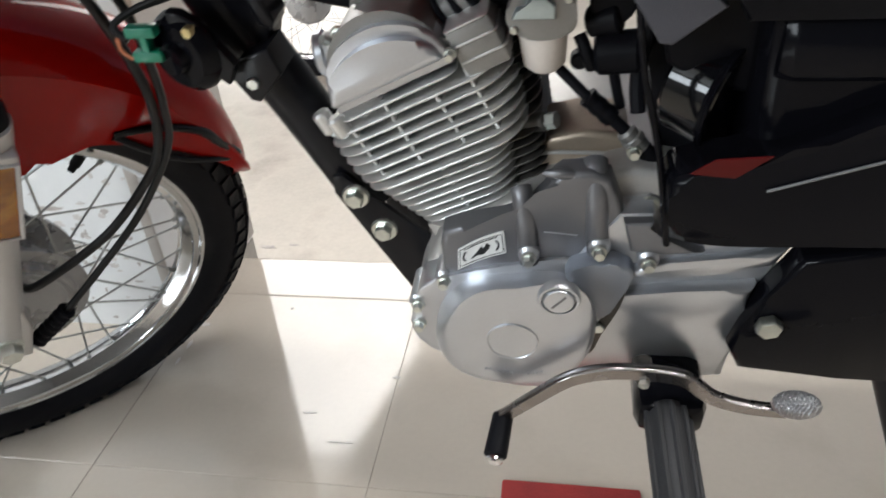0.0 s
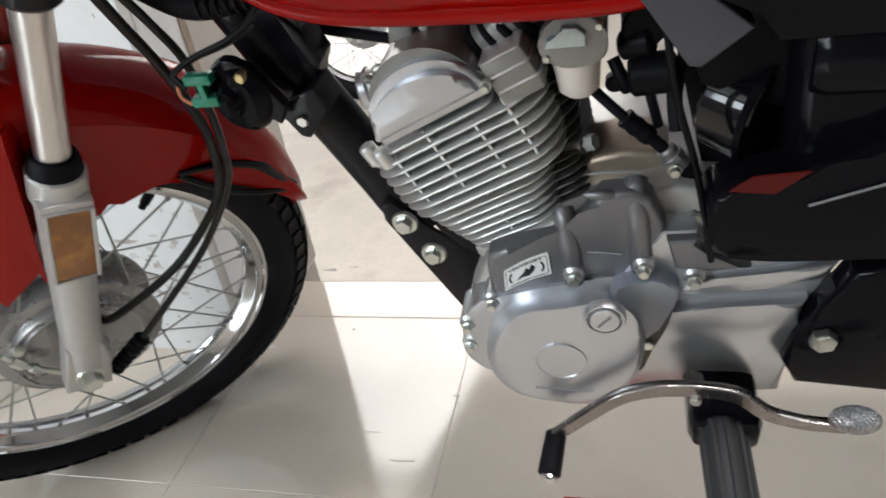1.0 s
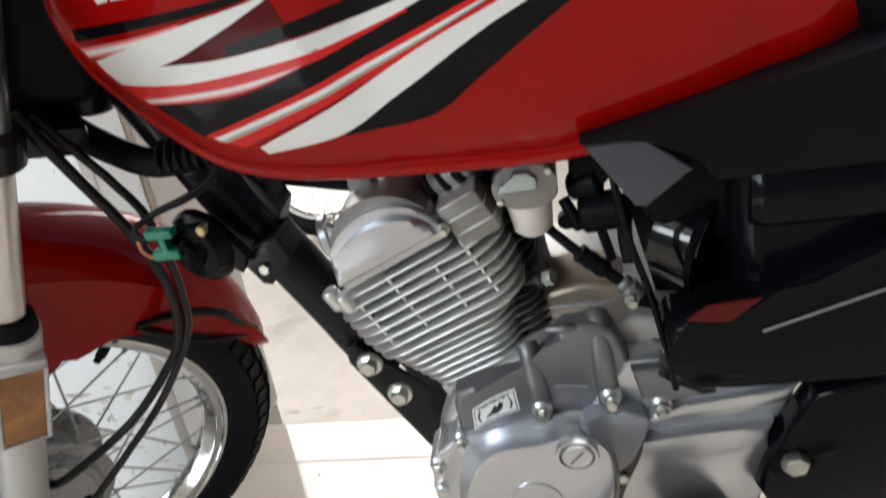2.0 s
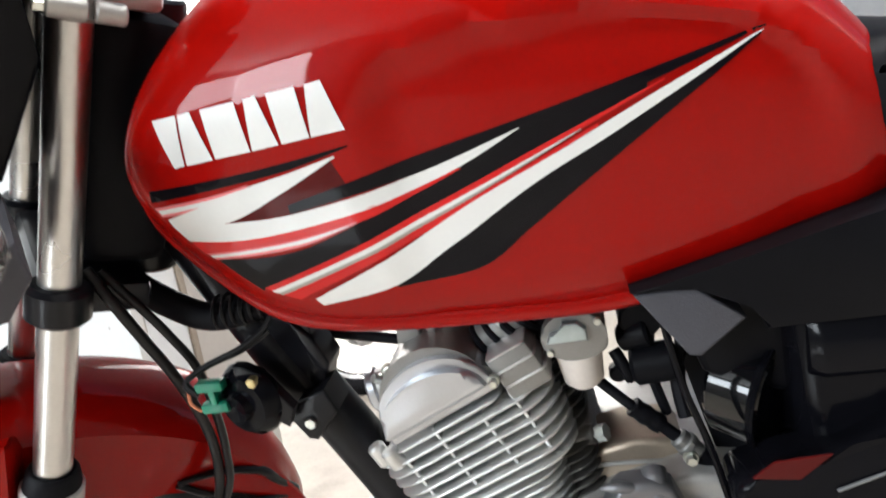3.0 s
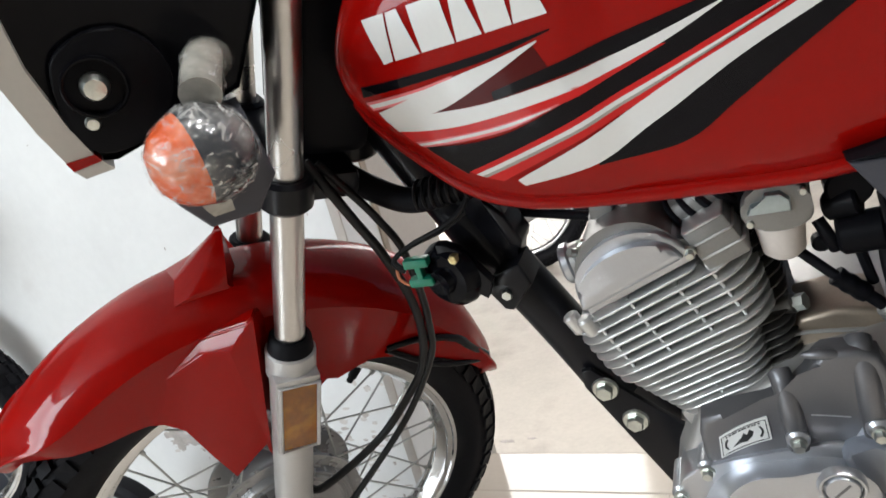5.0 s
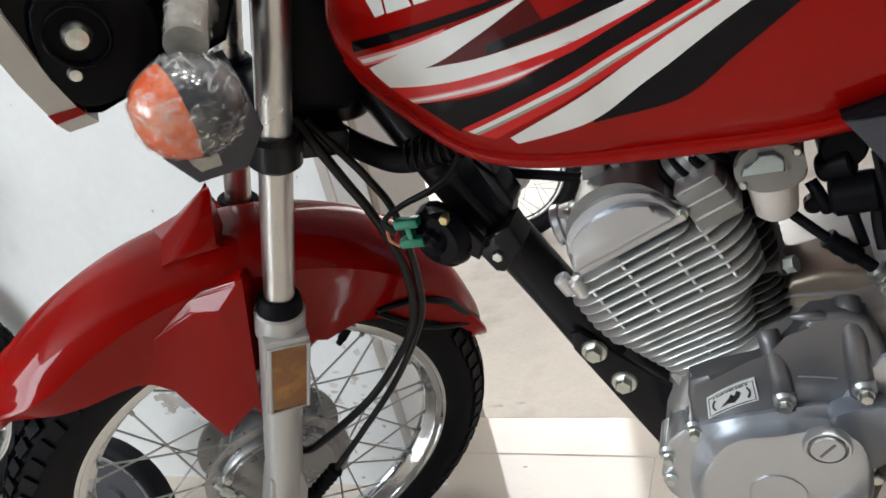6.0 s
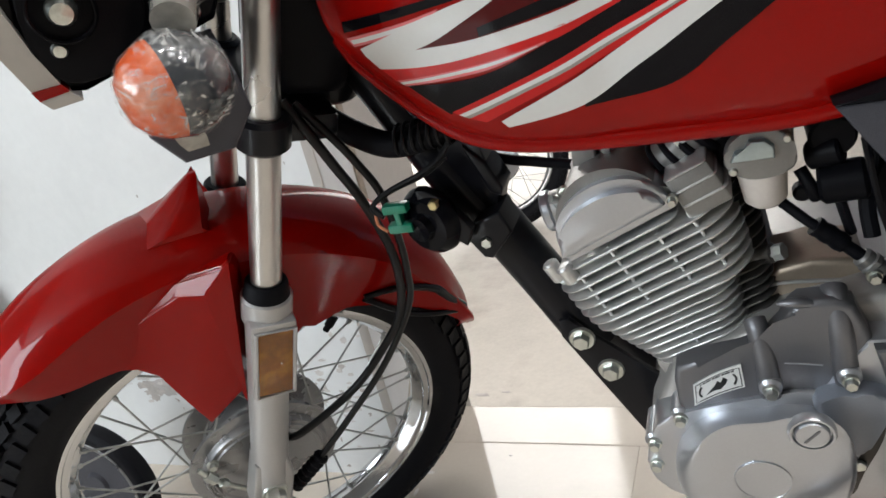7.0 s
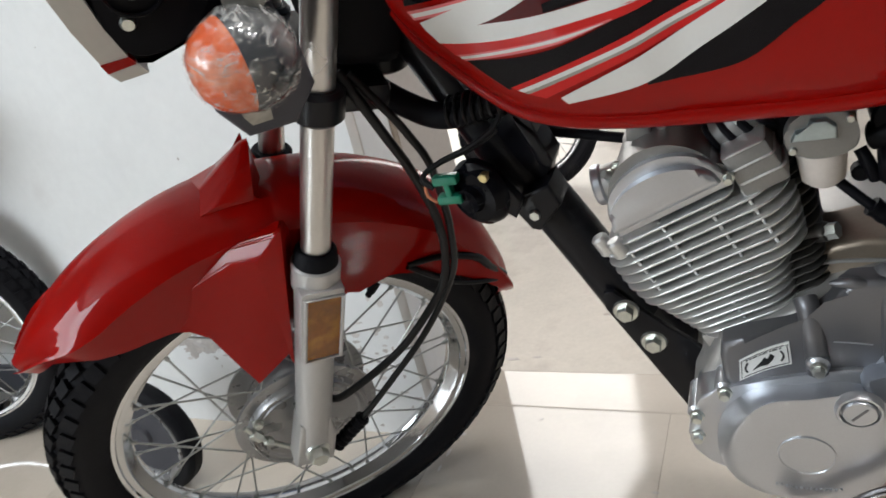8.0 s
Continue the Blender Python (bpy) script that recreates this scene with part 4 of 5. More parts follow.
ep("inlet_stub", tube([(0.735, 0.0, 0.375), (0.775, 0.0, 0.392), (0.80, 0.0, 0.41)], 0.020, 18), RUBBER, at=CAM)
ep("chain_tensioner", rod((0.748, -0.040, 0.284), (0.786, -0.055, 0.281), 0.0085, 14, bevel=0.002), DARK_CAST_AND_SHADE, at=Matrix.Translation((0.012, 0, -0.0676)))
ep("tensioner_bolt", rod((0.785, -0.055, 0.281), (0.793, -0.058, 0.2805), 0.0070, 6), ZINC, at=Matrix.Translation((0.012, 0, -0.0676)))


def bp(name, bm, material, label="", smooth=40):
    return part(name, bm, material, engine, label, None, smooth)


bp("crankcase", prism([(0.52, 0.30), (0.60, 0.275), (0.80, 0.29), (0.83, 0.40), (0.79, 0.49), (0.70, 0.505), (0.62, 0.48), (0.545, 0.44), (0.515, 0.37)], -0.085, 0.11, 0.008), ALU_CAST)
bp("gearbox_top", prism([(0.606, 0.455), (0.622, 0.499), (0.634, 0.511), (0.66, 0.517), (0.690, 0.515), (0.712, 0.49), (0.715, 0.45)], -0.050, 0.005, 0.006), CASE_WARM_REFLECTION)
bp("case_seam", tube([(0.618, -0.051, 0.494), (0.640, -0.0515, 0.4985), (0.688, -0.0515, 0.497), (0.704, -0.051, 0.492)], 0.0018, 8), ALU_CAST)
bp("upper_case", prism([(0.548, 0.385), (0.546, 0.440), (0.549, 0.456), (0.565, 0.463), (0.600, 0.471), (0.616, 0.478), (0.631, 0.496), (0.638, 0.510), (0.645, 0.517), (0.668, 0.518), (0.682, 0.512), (0.693, 0.482), (0.697, 0.455), (0.694, 0.400), (0.62, 0.36)], -0.108, -0.088, 0.006, 0, 5), ALU_GREY, "grey upper crankcase cover", smooth=45)
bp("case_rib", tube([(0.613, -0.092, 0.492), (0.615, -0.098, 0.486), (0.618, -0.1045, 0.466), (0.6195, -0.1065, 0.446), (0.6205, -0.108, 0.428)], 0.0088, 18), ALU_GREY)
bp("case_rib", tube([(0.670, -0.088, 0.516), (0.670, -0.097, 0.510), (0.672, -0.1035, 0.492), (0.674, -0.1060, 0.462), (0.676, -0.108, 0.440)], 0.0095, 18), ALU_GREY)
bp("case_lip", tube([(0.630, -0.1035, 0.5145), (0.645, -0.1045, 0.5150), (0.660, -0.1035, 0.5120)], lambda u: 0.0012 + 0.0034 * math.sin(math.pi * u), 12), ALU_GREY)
bp("case_line", tube([(x, -0.1081, z) for x, z in ((0.632, 0.4600), (0.645, 0.4590), (0.659, 0.4572))], 0.0006, 6), ALU)
cover_o = [(0.529, 0.399), (0.515, 0.364), (0.516, 0.326), (0.551, 0.302), (0.593, 0.288), (0.632, 0.289), (0.660, 0.317), (0.679, 0.355), (0.686, 0.395), (0.657, 0.432), (0.609, 0.426), (0.560, 0.413)]
def rounded(outline, c0, n=96, keep=6):
    """Radii of an outline about c0, evened out."""
    pts = spline([(x, z, 0) for x, z in outline], 12, True)
    ang = np.array([math.atan2(p.y - c0[1], p.x - c0[0]) for p in pts])
    rad = np.array([math.hypot(p.y - c0[1], p.x - c0[0]) for p in pts])
    order = np.argsort(ang)
    a = np.linspace(-math.pi, math.pi, n, endpoint=False)
    f = np.fft.rfft(np.interp(a, ang[order], rad[order], period=math.tau))
    f[keep + 1:] = 0
    return a, np.fft.irfft(f, n)


bp("cover_flange", prism(cover_o, -0.112, -0.07, 0.003, 5), ALU, smooth=45)
foot = [(0.542, 0.374), (0.537, 0.347), (0.541, 0.325), (0.554, 0.311), (0.577, 0.302), (0.606, 0.299), (0.632, 0.300), (0.648, 0.306), (0.664, 0.326), (0.677, 0.352), (0.678, 0.379), (0.668, 0.407), (0.655, 0.419), (0.632, 0.419), (0.609, 0.418), (0.580, 0.412), (0.556, 0.398)]
face = [(0.557, 0.390), (0.561, 0.410), (0.579, 0.431), (0.604, 0.439), (0.633, 0.443), (0.653, 0.447), (0.666, 0.435), (0.672, 0.404), (0.666, 0.368), (0.651, 0.336), (0.626, 0.324), (0.597, 0.326), (0.571, 0.339), (0.559, 0.361)]
c_foot, c_face = (0.608, 0.360), (0.613, 0.388)
ang, r_foot = rounded(foot, c_foot)
ang, r_face = rounded(face, c_face)
def cover_ring(w, s, y):
    out = []
    for t, p, q in zip(ang, r_foot, r_face):
        fx, fz = c_foot[0] + p * math.cos(t), c_foot[1] + p * math.sin(t)
        gx, gz = c_face[0] + s * q * math.cos(t), c_face[1] + s * q * math.sin(t)
        out.append((fx + w * (gx - fx), y, fz + w * (gz - fz)))
    return out


rings = [cover_ring(0, 1, -0.09), cover_ring(0, 1, -0.114)]
for k in range(1, 13):
    u = k / 12 * math.pi / 2
    rings.append(cover_ring(1 - math.cos(u), 1.02 - 0.02 * k / 12, -0.116 - 0.037 * math.sin(u) ** 1.15))
rings += [cover_ring(1, s, y) for s, y in ((0.97, -0.1534), (0.8, -0.1542), (0.5, -0.1550), (0.2, -0.1554), (0.01, -0.1555))]
bp("alternator_cover", loft(rings), ALU, "round silver alternator cover", smooth=60)
bp("cover_boss", lathe([(0.0, -0.0002), (0.0200, -0.0004), (0.0206, -0.0012), (0.0216, -0.0012), (0.0222, 0.004)], 48), ALU).matrix_basis = pose(0.6085, -0.1555, 0.379)
plug = bp("timing_plug", lathe([(0.0, -0.0025), (0.0112, -0.0025), (0.0122, -0.0012), (0.0124, 0.0030), (0.0136, 0.0030), (0.0140, -0.0012), (0.0156, -0.0014), (0.0168, 0.0008), (0.0172, 0.006)], 40), ALU, "slotted silver timing plug")
plug.matrix_basis = pose(0.6455, -0.1575, 0.4325)
part("slot", block(-0.0080, 0.0080, -0.0030, -0.0020, -0.0009, 0.0009), ALU_GREY, plug, m=pose(0, 0, 0, 0, -50, 0))
for i in range(14):
    x = 0.584 + 0.0037 * i
    z = 0.3345 + 0.00007 * (i - 7) ** 2
    bp("cast_mark", block(x, x + 0.0021, -0.1560, -0.148, z + 0.0006 * (i % 3), z + 0.0034 + 0.0008 * (i % 2)), ALU, smooth=0)
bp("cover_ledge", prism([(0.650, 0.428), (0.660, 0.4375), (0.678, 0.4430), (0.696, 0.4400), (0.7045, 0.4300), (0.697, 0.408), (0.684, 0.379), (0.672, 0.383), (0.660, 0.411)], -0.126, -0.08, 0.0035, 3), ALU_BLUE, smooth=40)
for x, y, z in ((0.6205, -0.119, 0.441), (0.676, -0.120, 0.4515), (0.7145, -0.122, 0.442), (0.547, -0.112, 0.404), (0.5195, -0.112, 0.348), (0.521, -0.112, 0.374), (0.682, -0.112, 0.333), (0.645, -0.112, 0.290), (0.560, -0.112, 0.299)):
    boss = bp("bolt_boss", rod((x, -0.07, z), (x, y + 0.001, z), 0.0088, 16, bevel=0.0025), ALU)
    part("bolt", hex_bolt(x, y, z, 0.0048, 0.0055, 0.0066), ZINC, boss)
spr = [(0.688, 0.480), (0.716, 0.481), (0.726, 0.460), (0.763, 0.453), (0.790, 0.4535), (0.825, 0.4565), (0.810, 0.428), (0.793, 0.380), (0.794, 0.304), (0.72, 0.297), (0.630, 0.302), (0.625, 0.350), (0.640, 0.400), (0.665, 0.445)]
bp("sprocket_cover", prism(spr, -0.109, -0.05, 0.004), ALU, "silver drive sprocket cover", smooth=25)
bp("cover_face", prism([(0.676, 0.398), (0.700, 0.404), (0.740, 0.411), (0.775, 0.414), (0.801, 0.418), (0.7925, 0.380), (0.7935, 0.304), (0.72, 0.297), (0.630, 0.302), (0.625, 0.350), (0.648, 0.385)], -0.1215, -0.10, 0.008, 0, 5), ALU, smooth=50)
bp("cover_band", prism([(0.700, 0.428), (0.735, 0.438), (0.778, 0.445), (0.818, 0.455), (0.810, 0.436), (0.770, 0.427), (0.730, 0.421), (0.706, 0.418)], -0.1165, -0.10, 0.006, 0, 4), ALU, smooth=50)
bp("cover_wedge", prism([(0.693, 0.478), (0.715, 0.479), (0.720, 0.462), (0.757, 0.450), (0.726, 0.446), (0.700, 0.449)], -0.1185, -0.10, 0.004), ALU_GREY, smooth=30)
# Dark strip painted for the shade in the crevice between both covers.
bp("cover_gap", prism([(0.690, 0.436), (0.700, 0.424), (0.697, 0.392), (0.684, 0.356), (0.676, 0.330), (0.668, 0.334), (0.676, 0.360), (0.688, 0.396)], -0.1222, -0.11, 0.001, 3), DARK_CAST_AND_SHADE, smooth=40)
bp("gap_bolt", hex_bolt(0.6805, -0.1225, 0.366, 0.0052, 0.004), ZINC)
# warning sticker with an unreadable pictogram
def on_sticker(u, v):
    """A place on the sticker: u along it, v up it."""
    x = (1 - v) * (0.5600 + 0.0415 * u) + v * (0.5612 + 0.0388 * u)
    z = (1 - v) * (0.4162 + 0.0210 * u) + v * (0.4388 + 0.0216 * u)
    return x, z + 0.0022 * math.sin(math.pi * u)


def sticker_shape(points, y0, y1):
    return prism([on_sticker(u, v) for u, v in points], y0, y1, 0)


def sticker_edge(d, n=8):
    low = [(d + (1 - 2 * d) * k / n, 1.8 * d) for k in range(n + 1)]
    return low + [(u, 1 - v) for u, v in reversed(low)]


stick = bp("warning_sticker", sticker_shape(sticker_edge(0.0), -0.1097, -0.108), STICKER, "white warning sticker with black pictogram", smooth=0)
edge = [on_sticker(u, v) for u, v in sticker_edge(0.045)]
part("sticker_border", tube([(x, -0.1098, z) for x, z in edge], 0.00042, 4, 1, closed=True), INK, stick, smooth=0)
part("sticker_print", sticker_shape([(0.27, 0.25), (0.42, 0.30), (0.55, 0.24), (0.66, 0.40), (0.70, 0.56), (0.62, 0.72), (0.56, 0.52), (0.50, 0.66), (0.44, 0.50), (0.34, 0.36)], -0.1102, -0.1096), INK, stick, smooth=0)
for u in (0.17, 0.82):
    pts = [on_sticker(u + (0.05 if u > 0.5 else -0.05) * math.sin(math.pi * k / 6), 0.26 + 0.075 * k) for k in range(7)]
    part("sticker_print", tube([(x, -0.1099, z) for x, z in pts], 0.0009, 5, 2), INK, stick, smooth=0)
for k in range(11):
    u = 0.14 + 0.066 * k
    part("sticker_print", sticker_shape([(u, 0.81), (u + 0.035 + 0.012 * (k % 3), 0.81), (u + 0.035 + 0.012 * (k % 3), 0.87), (u, 0.87)], -0.1101, -0.1096), INK, stick, smooth=0)

# ---- gear lever and footrest ----
def strap(pts, h, t):
    """A flat bar bent in the x-z plane, with rounded edges."""
    line = spline(pts, 8)
    rings = []
    for i, p in enumerate(line):
        d = (line[min(i + 1, len(line) - 1)] - line[max(i - 1, 0)]).normalized()
        up = Vector((-d.z, 0, d.x))
        u = i / (len(line) - 1)
        hh = h * (0.72 + 0.28 * math.sin(math.pi * u))
        rings.append([p + up * a * hh / 2 + Vector((0, bb * t / 2, 0)) for a, bb in ((1, -0.55), (0.8, -0.95), (-0.8, -0.95), (-1, -0.55), (-1, 0.55), (-0.8, 0.95), (0.8, 0.95), (1, 0.55))])
    return loft(rings)


lever = part("gear_lever", strap([(0.594, -0.172, 0.293), (0.604, -0.172, 0.301), (0.628, -0.172, 0.327), (0.657, -0.171, 0.354), (0.688, -0.170, 0.365), (0.723, -0.170, 0.366), (0.749, -0.171, 0.361), (0.772, -0.173, 0.343), (0.799, -0.176, 0.337), (0.826, -0.181, 0.341)], 0.0142, 0.009),
             STRAP_STEEL, bike, "worn chromed heel-and-toe gear lever")
part("lever_rubber", rod((0.600, -0.168, 0.294), (0.595, -0.207, 0.284), 0.0095, 16, 0.0105, bevel=0.002), RUBBER, lever)
part("lever_tip", rod((0.5952, -0.206, 0.2842), (0.5945, -0.212, 0.2830), 0.0075, 14, bevel=0.002), CHROME, lever)
bm = lathe([(0.0, -0.0075), (0.62, -0.0070), (0.86, -0.0045), (0.97, -0.001), (1.0, 0.003), (0.9, 0.006), (0.0, 0.007)], 36)
for v in bm.verts:
    v.co = Vector((v.co.x * 0.0180, v.co.z * 0.0112, -v.co.y))
part("heel_pad", bm, KNURL, lever, "oval knurled heel pad", m=pose(0.829, -0.188, 0.360, 22, -10, -8))
part("lever_boss", rod((0.716, -0.150, 0.359), (0.716, -0.172, 0.359), 0.0080, 16, bevel=0.002), DARK_CAST_AND_SHADE, lever)
part("pinch_bolt", hex_bolt(0.716, -0.174, 0.358, 0.0045, 0.004), ZINC, lever)
rest = part("footrest", block(0.713, 0.772, -0.178, -0.10, 0.290, 0.331, 0.012), BLACK_GLOSS, bike, "folding footrest with black ribbed rubber")
bm = rod((0.739, -0.165, 0.313), (0.744, -0.300, 0.301), 0.0190, 20, 0.0185, bevel=0.003)
pad = part("footrest_rubber", bm, PEG_RUBBER, rest)
for k in range(5):
    a = math.tau * k / 10 + 0.2
    part("rubber_rib", rod((0.739 + 0.0186 * math.cos(a), -0.172, 0.313 + 0.0186 * math.sin(a)), (0.744 + 0.0181 * math.cos(a), -0.297, 0.301 + 0.0181 * math.sin(a)), 0.0028, 6), PEG_RUBBER, pad)
part("pivot_plate", prism([(0.793, 0.386), (0.803, 0.412), (0.824, 0.458), (0.90, 0.475), (1.0, 0.45), (1.0, 0.32), (0.88, 0.325), (0.80, 0.330), (0.787, 0.357)], -0.132, -0.11, 0.006), BLACK_GLOSS, bike, "black swing arm pivot plate")
part("pivot_bolt", hex_bolt(0.8117, -0.134, 0.3914, 0.0105, 0.009), ZINC, bike)
part("swing_arm", rod((0.80, -0.095, 0.375), (1.29, -0.095, 0.305), 0.020, 16), BLACK, bike)
part("swing_arm", rod((0.80, 0.095, 0.375), (1.29, 0.095, 0.305), 0.020, 16), BLACK, bike)
part("rear_axle", rod((1.285, -0.12, 0.302), (1.285, 0.12, 0.302), 0.009, 14), ZINC, bike)
part("side_stand", tube([(0.93, -0.10, 0.31), (0.98, -0.15, 0.18), (1.03, -0.225, 0.050), (1.06, -0.235, 0.046)], 0.010, 12), BLACK, bike)

# ---- carburettor, air box, side covers ----
carb = new("carburettor")
carb.parent = bike
carb["label"] = "small cast carburettor with pale float bowl"
CARB = Matrix.Translation((-0.001, -0.030, 0.013))
part("carb_body", block(0.612, 0.652, -0.046, 0.03, 0.600, 0.640, 0.008), ALU_DULL, carb, m=CARB)
part("carb_flange", prism([(0.605, 0.612), (0.607, 0.626), (0.618, 0.636), (0.632, 0.639), (0.646, 0.633), (0.652, 0.620), (0.650, 0.606), (0.634, 0.600), (0.615, 0.602)], -0.056, -0.044, 0.002, 4), ALU_DULL, carb, m=CARB)
part("carb_cap", prism([(0.609, 0.617), (0.612, 0.624), (0.619, 0.625), (0.622, 0.632), (0.632, 0.632), (0.638, 0.626), (0.638, 0.617)], -0.0615, -0.055, 0.0015), BLUE_ZINC, carb, "blue zinc-plated cap", m=CARB)
for x, z in ((0.6465, 0.629), (0.610, 0.608)):
    part("carb_screw", rod((x, -0.054, z), (x, -0.0585, z), 0.0030, 10, bevel=0.0008), ZINC, carb, m=CARB)
part("float_bowl", rod((0.632, -0.035, 0.606), (0.634, -0.035, 0.572), 0.0178, 28, 0.0152, bevel=0.005), BEIGE, carb, "pale plastic bowl", m=CARB @ Matrix.Translation((-0.003, 0, -0.003)))
part("inlet_elbow", tube([(0.545, -0.034, 0.594), (0.552, -0.038, 0.606), (0.567, -0.043, 0.624), (0.586, -0.042, 0.640), (0.606, -0.034, 0.646)], 0.0185, 24), ALU_DULL, carb)
for i in range(4):
    u = i / 3
    cx, cz = 0.560 + 0.028 * u, 0.615 + 0.026 * u
    part("hose_rib", tube([(cx - 0.0125 * math.sin(a), -0.0415 + 0.0200 * math.cos(a), cz + 0.0155 * math.sin(a)) for a in (math.tau * j / 16 for j in range(16))], 0.0026 + 0.0016 * u, 8, 3, closed=True), RUBBER, carb)
part("hose_clip", block(-0.006, 0.006, -0.0015, 0.0015, -0.003, 0.003, 0.0008), ZINC, carb, m=pose(0.575, -0.0615, 0.6415, 0, -38, 0))
# Black boot, thickened to stand in for the fins' shade behind it.
part("rubber_boot", tube([(0.592, -0.040, 0.648), (0.602, -0.042, 0.622), (0.606, -0.040, 0.595), (0.614, -0.038, 0.556)], 0.0135, 14), RUBBER, carb)
part("sensor", rod((0.666, -0.060, 0.590), (0.698, -0.064, 0.594), 0.0155, 24, bevel=0.003), BLACK_MATT, carb)
part("throttle_drum", rod((0.676, -0.064, 0.628), (0.676, -0.03, 0.628), 0.016, 18, bevel=0.002), BLACK_MATT, carb)
part("choke_lever", tube([(0.654, -0.058, 0.604), (0.660, -0.064, 0.592), (0.664, -0.062, 0.580)], 0.0048, 10), BLACK_MATT, carb)
part("choke_knob", rod((0.655, -0.062, 0.584), (0.655, -0.050, 0.584), 0.007, 12, bevel=0.002), BLACK_MATT, carb)
part("plug_cap", rod((0.660, -0.055, 0.612), (0.682, -0.062, 0.618), 0.011, 14, bevel=0.002), BLACK_MATT, carb)
part("wire_loop", tube([(0.660, -0.05, 0.640), (0.676, -0.062, 0.650), (0.694, -0.064, 0.640), (0.702, -0.060, 0.612), (0.700, -0.056, 0.585)], 0.0035, 8), CABLE, carb)
part("brass_fitting", rod((0.650, -0.055, 0.642), (0.668, -0.060, 0.648), 0.004, 8), mat("brass", (0.5, 0.33, 0.10), 0.35, 1.0), carb)
part("drain_hose", tube([(0.634, -0.045, 0.578), (0.648, -0.052, 0.566), (0.664, -0.058, 0.552), (0.686, -0.060, 0.533)], 0.0042, 10), RUBBER, carb)
part("hose_sleeve", tube([(0.662, -0.058, 0.554), (0.672, -0.059, 0.545), (0.682, -0.060, 0.536)], lambda u: 0.0078 + 0.0004 * math.sin(u * 18), 14), BLACK_MATT, carb)
part("hose_end", tube([(0.680, -0.060, 0.538), (0.688, -0.061, 0.530), (0.694, -0.061, 0.524)], 0.0052, 12), RUBBER, carb)
part("cable_adjuster", rod((0.692, -0.061, 0.526), (0.707, -0.062, 0.509), 0.0082, 16, bevel=0.002), ALU_DULL, carb)
part("adjuster_nut", rod((0.697, -0.0613, 0.5205), (0.701, -0.0616, 0.516), 0.0100, 8, bevel=0.001), ALU_DULL, carb)
part("cable_boot", tube([(0.706, -0.062, 0.510), (0.716, -0.063, 0.496), (0.726, -0.066, 0.474)], 0.0082, 12), RUBBER, carb)
part("fuel_hose", tube([(0.676, -0.05, 0.592), (0.682, -0.05, 0.565), (0.688, -0.05, 0.540)], 0.004, 8), RUBBER, carb)
part("vent_hose", tube([(0.708, -0.04, 0.60), (0.700, -0.04, 0.565), (0.702, -0.05, 0.535)], 0.006, 8), RUBBER, carb)
part("clutch_arm", prism([(0.700, 0.440), (0.704, 0.470), (0.714, 0.484), (0.724, 0.480), (0.728, 0.446)], -0.088, -0.06, 0.004), ALU_GREY, carb)
part("clutch_bolt", hex_bolt(0.714, -0.088, 0.474, 0.0065, 0.006, 0.0085), ZINC, carb)
part("clutch_bolt", hex_bolt(0.700, -0.070, 0.512, 0.0045, 0.005, 0.006), ZINC, carb)

air = part("air_box", prism([(0.762, 0.66), (0.766, 0.52), (0.785, 0.495), (1.0, 0.46), (1.02, 0.66), (0.9, 0.69)], -0.125, 0.06, 0.02), BLACK_GLOSS, bike, "black plastic air box")
duct_a, duct_b = Vector((0.730, -0.066, 0.575)), Vector((0.761, -0.090, 0.571))
part("air_duct", rod(duct_a, duct_b, 0.0375, 48, 0.0390, bevel=0.004), PIANO, air, "glossy black air duct")
duct_dir = (duct_b - duct_a).normalized()
duct_u = duct_dir.orthogonal().normalized()
duct_v = duct_dir.cross(duct_u)
for along, r in ((0.90, 0.0405), (0.97, 0.0412)):
    c = duct_a.lerp(duct_b, along)
    part("duct_ring", tube([c + r * (math.cos(a) * duct_u + math.sin(a) * duct_v) for a in (math.tau * j / 24 for j in range(24))], 0.0018, 8, 3, closed=True), BLACK_GLOSS, air)
part("box_shoulder", loft([[(x, y, z) for y, z in ((-0.096 + k, 0.672), (-0.118 + k, 0.662), (-0.134 + k, 0.634), (-0.137 + k, 0.612), (-0.132 + k, 0.606), (-0.05, 0.606), (-0.05, 0.672))] for x, k in ((0.772, 0.006), (0.780, 0.0), (1.02, 0.0))]), BLACK_GLOSS, air, smooth=50)
part("duct_edge", tube([(0.687, -0.124, 0.652), (0.694, -0.125, 0.608), (0.707, -0.126, 0.560), (0.716, -0.126, 0.517), (0.725, -0.124, 0.464)], 0.0026, 8), BLACK_GLOSS, air)
part("inner_panel", prism([(0.700, 0.690), (0.780, 0.70), (0.780, 0.575), (0.735, 0.585), (0.712, 0.600), (0.700, 0.640)], -0.100, -0.02, 0.006), BLACK_MATT, bike)
part("inner_panel", prism([(0.698, 0.612), (0.712, 0.546), (0.7295, 0.470), (0.80, 0.470), (0.80, 0.66), (0.698, 0.66)], -0.044, -0.03, 0.002), BLACK_MATT, bike)
part("frame_panel", prism([(0.6697, 0.6794), (0.7054, 0.6807), (0.735, 0.6562), (0.7065, 0.6330), (0.6992, 0.6344)], -0.138, -0.11, 0.002), GREY_PLASTIC, bike, "dark grey plastic frame panel", smooth=30)
part("tank_trim", prism([(0.668, 0.6832), (0.692, 0.6886), (0.740, 0.6990), (0.790, 0.7110), (0.850, 0.7245), (0.850, 0.650), (0.745, 0.650), (0.738, 0.668), (0.708, 0.6838), (0.690, 0.6835)], -0.145, -0.10, 0.0025, 0, 2), BLACK_MATT, bike, "black plastic trim under the tank")
